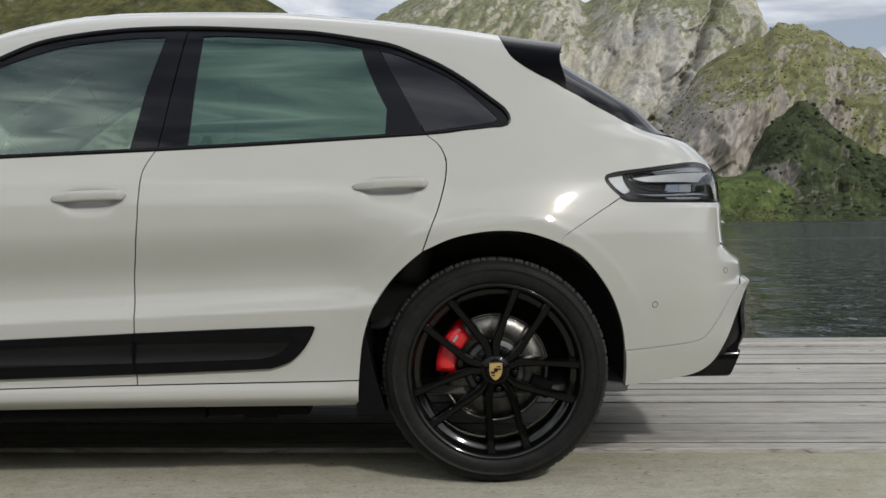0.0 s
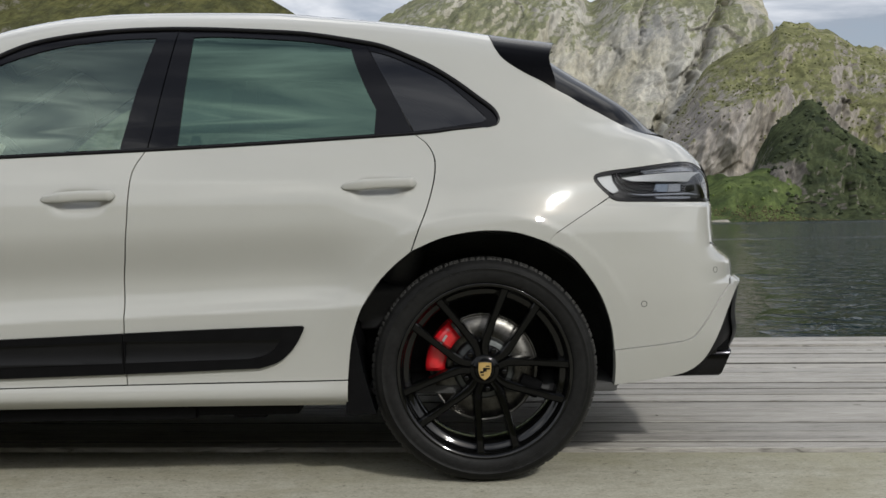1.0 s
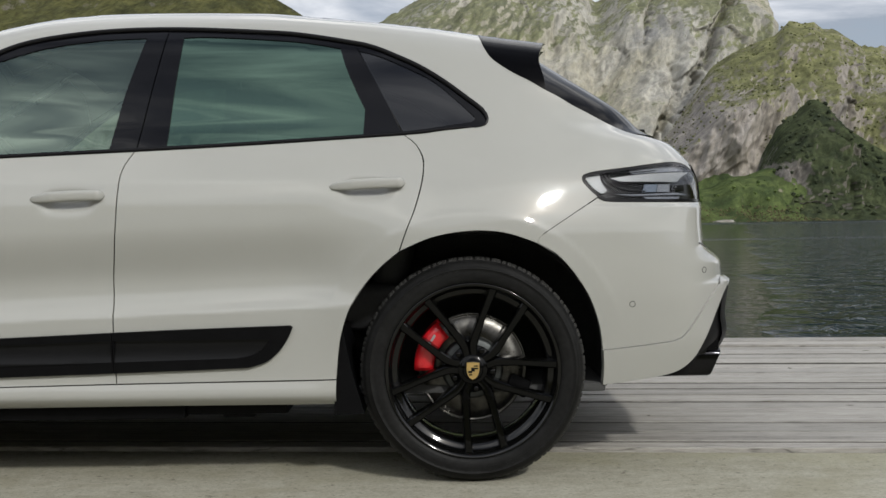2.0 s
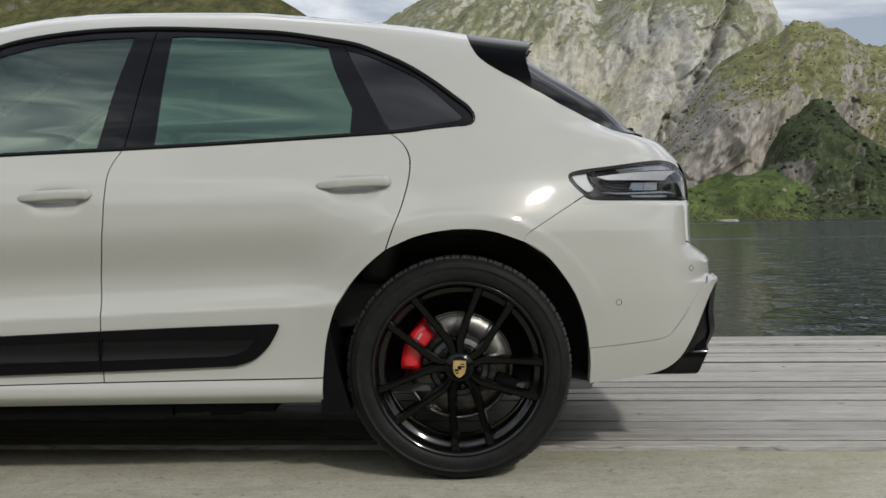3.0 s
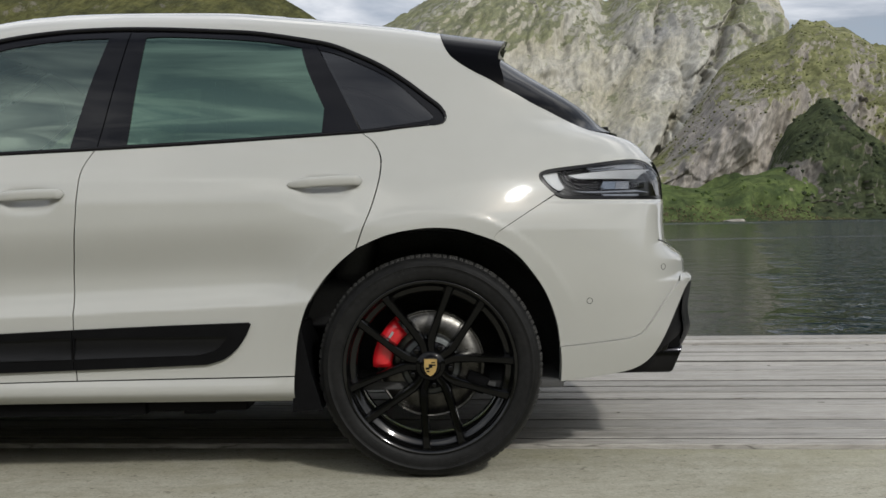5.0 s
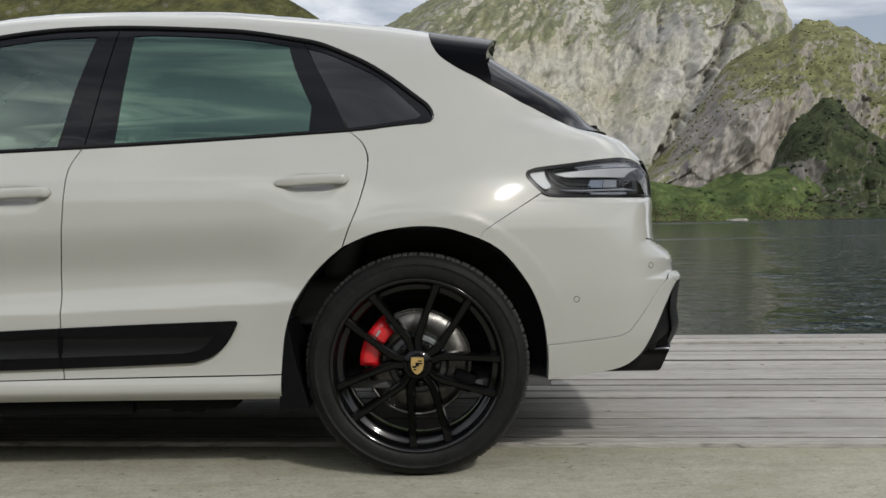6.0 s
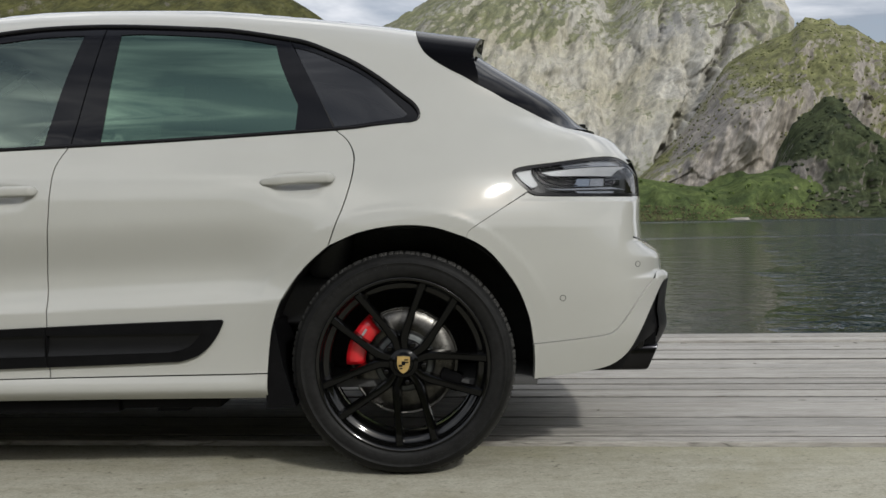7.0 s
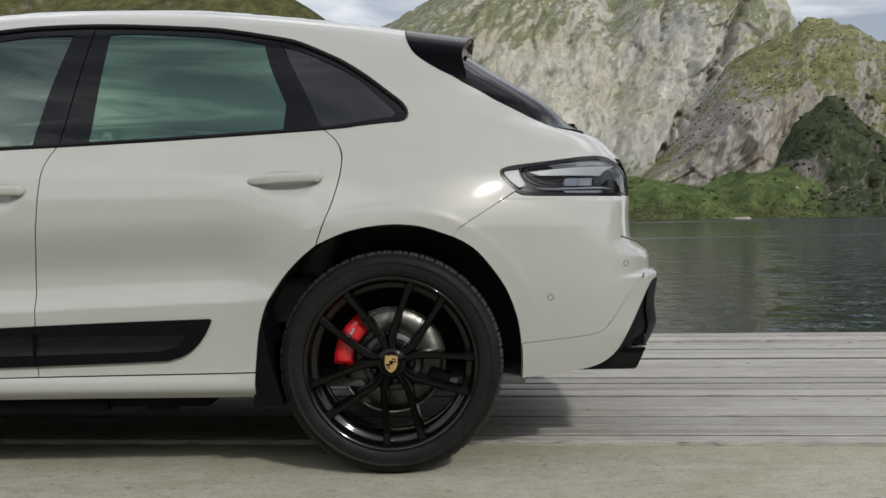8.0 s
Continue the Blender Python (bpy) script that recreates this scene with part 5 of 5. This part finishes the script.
def build_cabin(car):
    """Seats, steering wheel, dash and lining seen through the panes."""
    def seat(x, y, width, high, lean=-12, rest=True):
        bm = bmesh.new()
        m = Matrix.Translation((x, y, 0.62)) @ Matrix.Rotation(radians(-lean), 4, "Y")
        block(bm, (-0.06, -width / 2, 0.0), (0.08, width / 2, high), 0.05, 3, m)
        if rest:
            block(bm, (-0.03, -0.13, high + 0.01), (0.07, 0.13, high + 0.16), 0.04, 3, m)
        block(bm, (-0.55, -width / 2, -0.16), (0.06, width / 2, 0.02), 0.05, 3, Matrix.Translation((x, y, 0.62)))
        return part("seat", crease(bm, 60), LEATHER, car, "black leather seat")
    seat(-1.0, 0.58, 0.5, 0.48)
    seat(-1.0, 2 * YC - 0.58, 0.5, 0.48)
    seat(-0.3, 0.55, 0.5, 0.42, rest=False)
    seat(-0.3, 2 * YC - 0.55, 0.5, 0.42, rest=False)
    bm = bmesh.new()
    block(bm, (-2.3, 0.2, 0.7), (-1.95, 2 * YC - 0.2, 1.06), 0.08, 3)
    part("dashboard", crease(bm, 60), LEATHER, car, "black dashboard")
    bm = bmesh.new()
    m = Matrix.Translation((-1.72, 0.58, 1.02)) @ Matrix.Rotation(radians(65), 4, "Y")
    pts = [m @ Vector((0.18 * math.cos(a), 0.18 * math.sin(a), 0)) for a in [math.tau * i / 40 for i in range(41)]]
    tube(bm, pts, 0.016, 8)
    tube(bm, [m @ Vector((0, -0.17, 0)), m @ Vector((0, 0, 0.02)), m @ Vector((0, 0.17, 0))], 0.02, 8)
    tube(bm, [m @ Vector((0, 0, 0.02)), m @ Vector((0.0, 0, -0.3))], 0.03, 8)
    part("steering_wheel", crease(bm, 60), LEATHER, car, "black steering wheel")
    rows = []
    for i in range(30):
        x = 0.02 - 1.7 * i / 29
        z = curve(ZT, x) - 0.08
        rows.append([(x, YC + (YC - 0.36) * k / 8, z - 0.05 * abs(k / 8) ** 3) for k in range(-8, 9)])
    part("headliner", grid(bmesh.new(), rows), LINING, car, "dark roof lining")
    bm = bmesh.new()
    block(bm, (-2.2, 0.12, 0.27), (0.45, 2 * YC - 0.12, 0.3), 0.01)
    part("cabin_floor", crease(bm), LINING, car, "dark cabin floor")
    for ya, yb in ((0.1, 0.16), (2 * YC - 0.16, 2 * YC - 0.1)):
        part("door_lining", crease(block(bmesh.new(), (-2.1, ya, 0.3), (-0.5, yb, 1.02), 0.02)), LINING, car, "dark door lining")
    part("boot_cover", crease(block(bmesh.new(), (-0.1, 0.3, 0.8), (0.42, 2 * YC - 0.3, 1.06), 0.03)), LINING, car, "dark boot cover")


car, front_doors, rear_doors, bumpers = build_car()
build_greenhouse(car, front_doors, rear_doors)
arch_liner(car, 0.0)
arch_liner(car, -2.807)
build_details(car, front_doors, rear_doors, bumpers)
build_cabin(car)
wheel = build_wheel(car, "black twin-spoke wheel with red caliper")
for m in (pose(0, 2 * YC, 0, 0, 0, 180), pose(-2.807, 0, 0), pose(-2.807, 2 * YC, 0, 0, 0, 180)):
    copy_thing(wheel, m)


# ---- the quay ----
def build_quay():
    """The apron, the plank deck and the quay, which run at a small angle to the car."""
    turn = pose(0, 0, 0, 0, 0, -3.8)
    bm = bmesh.new()
    grid(bm, [[(x, y, GROUND) for x in (-160, -40, -15, -5, 0, 5, 15, 40, 160)] for y in (-160, -40, -10, -3, 0, 0.478)])
    grid(bm, [[(-160, 0.478, GROUND), (160, 0.478, GROUND)], [(-160, 0.478, -0.12), (160, 0.478, -0.12)]])
    bmesh.ops.recalc_face_normals(bm, faces=bm.faces[:])
    bm.transform(turn)
    ground = part("pavement", bm, CONCRETE, None, "worn pale concrete apron of the quay", smooth=False)
    tagged(ground, category="concrete", kind="structure")
    deck = empty("deck", (0, 0, 0), "weathered grey plank deck along the water", "deck", kind="structure")
    # joints across the deck and how wide they gape
    joints = [(0.489, 0), (0.606, 7), (0.785, 4), (0.97, 7), (1.14, 3), (1.305, 3), (1.474, 12), (1.645, 3), (1.81, 8), (1.98, 9), (2.16, 3), (2.34, 4), (2.52, 3), (2.7, 14), (2.885, 3), (3.07, 4), (3.25, 3), (3.43, 12)]
    rng = random.Random(4)
    boards = []
    for (a, _), (b, gap) in zip(joints, joints[1:]):
        # boards butt end to end, away from the parking place
        ends = [-22.0, -13.0 + rng.random(), -4.2 + rng.random(), 5.5 + 2 * rng.random(), 15.0 + rng.random(), 24.0]
        for x, e in zip(ends, ends[1:]):
            bm = bmesh.new()
            dz = rng.uniform(-0.007, 0.003)
            block(bm, (x + 0.001, a + 0.001, -0.06), (e - 0.001, b - gap * 0.0038, dz), 0.003, 1)
            bm.normal_update()
            # the sides in the joints are darker than the tops, the front board's apart
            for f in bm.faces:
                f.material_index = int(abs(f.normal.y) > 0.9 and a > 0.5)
            part("plank", bm, PLANK, deck, smooth=False).data.materials.append(JOINT_TIMBER)
            boards.append((x, e, a, b, dz))
    for x in range(-26, 27, 13):
        for a, b, top in ((3.442, 3.612, 0.006), (3.616, 3.785, 0.011)):
            bm = bmesh.new()
            block(bm, (x, a, -0.12), (x + 12.99, b, top), 0.008, 2)
            part("edge_beam", bm, PLANK, deck, "grey timber edge beam", smooth=False)
    # knots and splits in the boards
    for x, y, long_, wide in ((2.48, 3.36, 0.03, 0.03), (1.67, 2.5, 0.025, 0.022), (1.47, 2.33, 0.06, 0.012), (1.95, 1.36, 0.014, 0.012), (1.63, 1.352, 0.05, 0.007), (1.29, 1.458, 0.05, 0.006), (1.416, 3.4, 0.05, 0.02), (0.708, 1.104, 0.018, 0.014), (2.31, 3.176, 0.05, 0.015)):
        bm = bmesh.new()
        level = max([dz for x0, x1, y0, y1, dz in boards if x0 < x < x1 and y0 < y < y1], default=0.0)
        ring = [(x + 0.42 * long_ * math.cos(a) * rng.uniform(0.8, 1.2), y + 1.1 * wide * math.sin(a) * rng.uniform(0.7, 1.2)) for a in [math.tau * k / 14 for k in range(14)]]
        low_, top_ = ([bm.verts.new((px * k + x * (1 - k), py * k + y * (1 - k), z)) for px, py in ring] for k, z in ((1.0, level - 0.003), (0.8, level + 0.0012)))
        for k in range(14):
            bm.faces.new((low_[k], low_[(k + 1) % 14], top_[(k + 1) % 14], top_[k]))
        bm.faces.new(top_)
        part("knot", bm, KNOT, deck, "dark knot in a board")
    deck.rotation_euler.z = radians(-3.8)
    bm = bmesh.new()
    block(bm, (-160, 0.49, -2.6), (160, 3.5, -0.08))
    bm.transform(turn)
    quay = part("quay_wall", bm, DARK_TIMBER, None, "dark quay wall under the deck", smooth=False)
    tagged(quay, category="quay", kind="structure")


build_quay()


# ---- water and mountains ----
bm = bmesh.new()
grid(bm, [[(x, y, -2.2) for x in (-4000, -600, -100, 0, 100, 600, 4000)] for y in (-14, 30, 100, 300, 900, 4000)])
tagged(part("water", bm, WATER, None, "dark green fjord water with small ripples", smooth=False), category="water", kind="structure")


def mountain(name, ridge, foot, back, steps, material, label, rough=1.0, cols=260, rows=110, seed=0.0, facets=1.0, shore=0.0, gullies=()):
    """A mountain side that rises in slopes and cliffs from its foot to a ridge. ridge: pairs of x over depth and height over depth; steps: triples
    of the way up, how far back and how high."""
    bm = bmesh.new()
    x0, x1 = ridge[0][0], ridge[-1][0]
    far_, high = [(a, d) for a, d, h in steps], [(a, h) for a, d, h in steps]
    sheet = []
    for j in range(rows + 12):
        row = []
        for i in range(cols + 1):
            tx = x0 + (x1 - x0) * i / cols
            top = curve(ridge, tx) * back
            if j <= rows:
                a = j / rows
                sway = 0.07 * noise.fractal(Vector((tx * back * 0.012 + seed, seed, a * 2)), 1.0, 2.0, 4) * math.sin(math.pi * a)
                depth = foot + (back - foot) * curve(far_, a + sway)
                h = -3 + (top + 3) * curve(high, a + sway)
                amp = rough * (0.2 + 0.8 * math.sin(math.pi * min(1, a * 1.02)) ** 0.6) if a < 1 else rough * 0.13
            else:
                a = 1.0
                depth = back + (j - rows) * back * 0.03
                h = top - (j - rows) ** 1.2 * top * 0.05
                amp = rough * 0.1
            x = tx * depth
            p = Vector((x + seed, depth * 0.6, h))
            big = noise.fractal(Vector((p.x * 0.009, p.y * 0.005, p.z * 0.004 + seed)), 1.0, 2.1, 4)
            push = 14 * big
            # buttresses and ribs that lean over to one side
            for size, tall, lean, gain in ((0.011, 0.3, 0.45, 36), (0.027, 0.28, 0.55, 25), (0.062, 0.25, 0.45, 11), (0.14, 0.3, 0.4, 4.5)):
                w = noise.noise_vector(p * size * 0.8)
                q = Vector(((p.x - p.z * lean) * size + w.x * 0.5, p.y * size * 0.3, p.z * size * tall + w.z * 0.3))
                push += facets * gain * (0.9 - 2.4 * abs(noise.noise(q)))
            for size, tall, gain in ((0.02, 0.5, 22), (0.05, 0.4, 14)):
                w = noise.noise_vector(p * size * 1.3)
                q = Vector((p.x * size - p.z * size * 0.35 + w.x * 0.35, p.y * size * 0.5, p.z * size * tall + w.z * 0.35))
                c = noise.voronoi(q)[1][0]
                tilt = noise.cell_vector(c * 7.3) - Vector((0.5, 0.5, 0.5))
                push += facets * gain * (q - c).dot(tilt)
            fine = 1.5 * noise.fractal(Vector(((p.x - 0.35 * p.z) * 0.07, p.y * 0.04, p.z * 0.025)), 0.5, 2.1, 5)
            push = amp * (push + 3.6 * fine)
            lift = amp * (4 * big + 3 * fine) * (0.35 if a < 1 else 0.5)
            here = Vector((tx + 0.004 * fine, h / depth))
            for line, wide, cut in gullies:
                near = min((here - geometry.intersect_point_line(here, p0, p1)[0].xy if 0 <= geometry.intersect_point_line(here, p0, p1)[1] <= 1 else min(here - p0, here - p1, key=lambda q: q.length)).length for p0, p1 in zip([Vector(q) for q in line], [Vector(q) for q in line[1:]]))
                push -= cut * math.exp(-(near / wide) ** 2)
            if j == rows:
                crest = noise.fractal(Vector((p.x * 0.045, seed, 0.5)), 0.55, 2.2, 5)
                push, lift = amp * 6 * crest, amp * 38 * crest
            row.append((x, depth - push - shore * x * (1 - a), h + lift))
        sheet.append(row)
    grid(bm, sheet)
    ob = part(name, bm, material, None, label)
    return tagged(ob, category="mountain", kind="structure")


def scrub(name, on, count, low, high, size, material, label, seed):
    """Many small uneven clumps of leaves on the faces of a slope, between two heights."""
    rng = random.Random(seed)
    me = on.data
    faces = [f for f in me.polygons if low < f.center.z < high and abs(f.center.x) < f.center.y * 0.62 and f.normal.z > 0.25]
    bm = bmesh.new()
    for _ in range(count):
        f = rng.choice(faces)
        a, b, c = (me.vertices[i].co for i in f.vertices[:3])
        u, v = rng.random(), rng.random()
        at = a + (b - a) * u + (c - b) * v
        keep = noise.noise(at * 0.035) + 0.35
        if rng.random() > keep + 0.35:
            continue
        r = (0.4 + 1.6 * rng.random() ** 3) * size
        ring = []
        for z, k in ((-0.2, 0.6), (0.35, 1.0), (0.9, 0.75)):
            ring.append([bm.verts.new(at + Vector((r * k * rng.uniform(0.7, 1.3) * math.cos(t + z), r * k * rng.uniform(0.7, 1.3) * math.sin(t + z), r * (z + rng.uniform(-0.2, 0.2))))) for t in (0, 1.26, 2.51, 3.77, 5.03)])
        tip = bm.verts.new(at + Vector((r * rng.uniform(-0.3, 0.3), r * rng.uniform(-0.3, 0.3), r * rng.uniform(1.2, 1.6))))
        for p, q in zip(ring, ring[1:]):
            for i in range(5):
                bm.faces.new((p[i], p[(i + 1) % 5], q[(i + 1) % 5], q[i]))
        for i in range(5):
            bm.faces.new((ring[2][i], ring[2][(i + 1) % 5], tip))
    return tagged(part(name, bm, material, None, label, smooth=False), category="scrub", kind="stuff")


CLIFFS = [(0, 0, 0), (0.1, 0.22, 0.07), (0.3, 0.36, 0.3), (0.42, 0.48, 0.42), (0.68, 0.67, 0.7), (0.8, 0.78, 0.81), (1, 1, 1)]
SHOULDER = [(0, 0, 0), (0.16, 0.3, 0.12), (0.26, 0.4, 0.18), (0.55, 0.5, 0.55), (0.66, 0.62, 0.63), (1, 1, 1)]
HILL = [(0, 0, 0), (0.3, 0.3, 0.22), (0.6, 0.55, 0.62), (1, 1, 1)]
ROCK = mountain_material("grey_cliff", (0.4, 0.387, 0.347), (0.265, 0.263, 0.256), (0.19, 0.198, 0.11), (0.13, 0.135, 0.09), 0.26, 0.8, (0.37, 0.345, 0.26), bare=((95, 78, 80, 46), (252, 168, 26, 30)), lush=0.12)
MOSSY = mountain_material("mossy_cliff", (0.36, 0.335, 0.31), (0.2, 0.19, 0.185), (0.2, 0.2, 0.075), (0.11, 0.11, 0.05), 0.62, 1.0, (0.25, 0.23, 0.17))
RIDGE = mountain_material("ridge_cliff", (0.33, 0.305, 0.28), (0.15, 0.143, 0.14), (0.19, 0.195, 0.088), (0.105, 0.108, 0.055), 0.4, 1.0, (0.27, 0.24, 0.19), bare=((137, 30, 22, 22),), lush=0.02)
OLIVE = mountain_material("olive_slope", (0.2, 0.185, 0.155), (0.08, 0.08, 0.07), (0.09, 0.09, 0.035), (0.042, 0.045, 0.022), 0.6, 1.0, (0.12, 0.115, 0.08))
SHORE = mountain_material("shore_meadow", (0.3, 0.28, 0.2), (0.16, 0.15, 0.11), (0.088, 0.118, 0.04), (0.034, 0.052, 0.021), 0.75, 1.8)
# colours darkened for the shadow on the spur, rock patch included
SHADE = mountain_material("shadow_painted_slope", (0.2, 0.185, 0.17), (0.09, 0.088, 0.08), (0.062, 0.076, 0.036), (0.024, 0.033, 0.019), 0.5, 1.8, (0.1, 0.1, 0.07), bare=((112, 11, 7, 7),), lush=0.3)
BUSH = leaf_material("brown_scrub", (0.06, 0.056, 0.033), (0.14, 0.125, 0.065))
GORGE = [(0.3, 0.25), (0.278, 0.205), (0.262, 0.172), (0.246, 0.136), (0.231, 0.107), (0.213, 0.078), (0.196, 0.048)]
BRANCH = [(0.221, 0.14), (0.227, 0.099), (0.213, 0.078)]
CLEFT = [(0.205, 0.24), (0.201, 0.196), (0.197, 0.165)]
FACE = [(0, 0, 0), (0.12, 0.3, 0.09), (0.18, 0.4, 0.13), (0.5, 0.48, 0.52), (0.6, 0.6, 0.6), (0.8, 0.78, 0.82), (1, 1, 1)]
mountain("mountain_massif", [(-0.14, 0.14), (-0.066, 0.184), (-0.038, 0.198), (-0.024, 0.207), (0.049, 0.24), (0.131, 0.228), (0.15, 0.205), (0.186, 0.238), (0.268, 0.238), (0.311, 0.216), (0.318, 0.199), (0.323, 0.17), (0.36, 0.11), (0.5, 0.08)], 460, 900, CLIFFS, ROCK, "steep grey cliff massif with green ledges", 0.8, 460, 210, 0.0, 0.5, gullies=((GORGE, 0.006, 22), (BRANCH, 0.0025, 7), (CLEFT, 0.002, 8)))
ridge = mountain("mountain_ridge", [(0.15, 0.02), (0.19, 0.05), (0.24, 0.108), (0.267, 0.145), (0.3166, 0.1695), (0.3242, 0.1722), (0.3325, 0.1803), (0.3418, 0.1856), (0.3516, 0.1836), (0.3615, 0.1847), (0.3713, 0.1775), (0.3812, 0.1766), (0.391, 0.1693), (0.4026, 0.1633), (0.4102, 0.1593), (0.424, 0.159), (0.46, 0.14), (0.6, 0.16)], 360, 620, FACE, RIDGE, "mossy green mountain ridge with bare rock faces", 0.75, 400, 180, 40.0, 0.55)
mountain("mountain_left", [(-0.75, 0.1), (-0.5, 0.24), (-0.412, 0.25), (-0.304, 0.255), (-0.2, 0.235), (-0.156, 0.212), (-0.128, 0.194), (-0.1, 0.168), (-0.03, 0.1), (0.1, 0.05)], 420, 700, SHOULDER, OLIVE, "green mountain slope beyond the fjord", 0.6, 260, 110, 80.0, 0.4)
# added outside the view to dim low reflections and sky light near the ground
behind = mountain("mountain_behind", [(-2.6, 0.16), (-1.4, 0.34), (-0.8, 0.28), (-0.3, 0.4), (0.2, 0.33), (0.7, 0.38), (1.5, 0.28), (2.6, 0.16)], 220, 560, SHOULDER, MOSSY, "unseen mossy mountain side behind the camera, added to darken low reflections", 1.2, 120, 40, 120.0, 0.4)
behind.matrix_world = pose(0, 0, 0, 0, 0, 180)
# two more beyond the view, added to darken what the car's ends reflect
for turn_ in (90, -90):
    flank_hill = mountain("mountain_side", [(-1.2, 0.1), (-0.7, 0.2), (-0.2, 0.26), (0.3, 0.22), (0.8, 0.27), (1.2, 0.1)], 500, 900, SHOULDER, OLIVE, "unseen green mountain side beside the view, added to darken reflections on the car", 1.2, 90, 40, 160.0 + turn_, 0.4)
    flank_hill.matrix_world = pose(0, 0, 0, 0, 0, turn_)
# spur with the outline and dark colour of a shadow cast on the slope
spur = mountain("mountain_spur", [(0.25, 0.005), (0.296, 0.012), (0.305, 0.034), (0.315, 0.062), (0.327, 0.083), (0.343, 0.096), (0.352, 0.104), (0.3605, 0.11), (0.369, 0.104), (0.38, 0.093), (0.395, 0.082), (0.41, 0.071), (0.427, 0.058), (0.47, 0.04), (0.6, 0.04)], 309, 400, HILL, SHADE, "spur above the shore, darkened in colour for a shadow on the slope", 0.9, 260, 130, 15.0, 0.42)
shore = mountain("shore_slope", [(-0.9, 0.03), (-0.2, 0.035), (0.168, 0.036), (0.195, 0.032), (0.235, 0.026), (0.258, 0.027), (0.28, 0.036), (0.297, 0.038), (0.318, 0.045), (0.335, 0.045), (0.35, 0.03), (0.36, 0.007), (0.4, 0.003), (0.9, 0.02)], 300, 352, HILL, SHORE, "bright green meadow slope at the water's edge", 0.7, 400, 60, 5.0, 0.4)
LEAVES = leaf_material("green_scrub", (0.045, 0.07, 0.022), (0.11, 0.15, 0.045))
# leaves darkened to go with the shadow painted on the spur
SHADED_LEAVES = leaf_material("shaded_scrub", (0.024, 0.032, 0.019), (0.06, 0.073, 0.038))
OLIVE_LEAVES = leaf_material("olive_scrub", (0.075, 0.08, 0.036), (0.17, 0.175, 0.075))
scrub("meadow_bushes", shore, 1300, 1.0, 26.0, 0.42, LEAVES, "green bushes scattered over the shore meadow", 5)
scrub("ridge_bushes", ridge, 4200, 25.0, 130.0, 0.42, OLIVE_LEAVES, "olive bushes over the mountain ridge", 7)
scrub("spur_bushes", spur, 1500, -1.0, 45.0, 0.5, SHADED_LEAVES, "green bushes on the spur, darkened with its painted shadow", 6)
bm = bmesh.new()
bmesh.ops.create_icosphere(bm, subdivisions=4, radius=1)
for v in bm.verts:
    v.co *= 1 + 0.3 * noise.fractal(v.co * 1.6, 0.8, 2.0, 5)
    v.co = Vector((v.co.x * 3.2, v.co.y * 1.6, v.co.z * 0.7))
bm.transform(Matrix.Translation((82.4, 297, -2.25)))
tagged(part("boulder", bm, PALE_STONE, None, "pale boulder lying at the water's edge below the meadow"), category="boulder")
scrub("shore_bushes", shore, 30600, -2.6, 2.2, 0.198, BUSH, "low brown scrub along the far shore", 3)
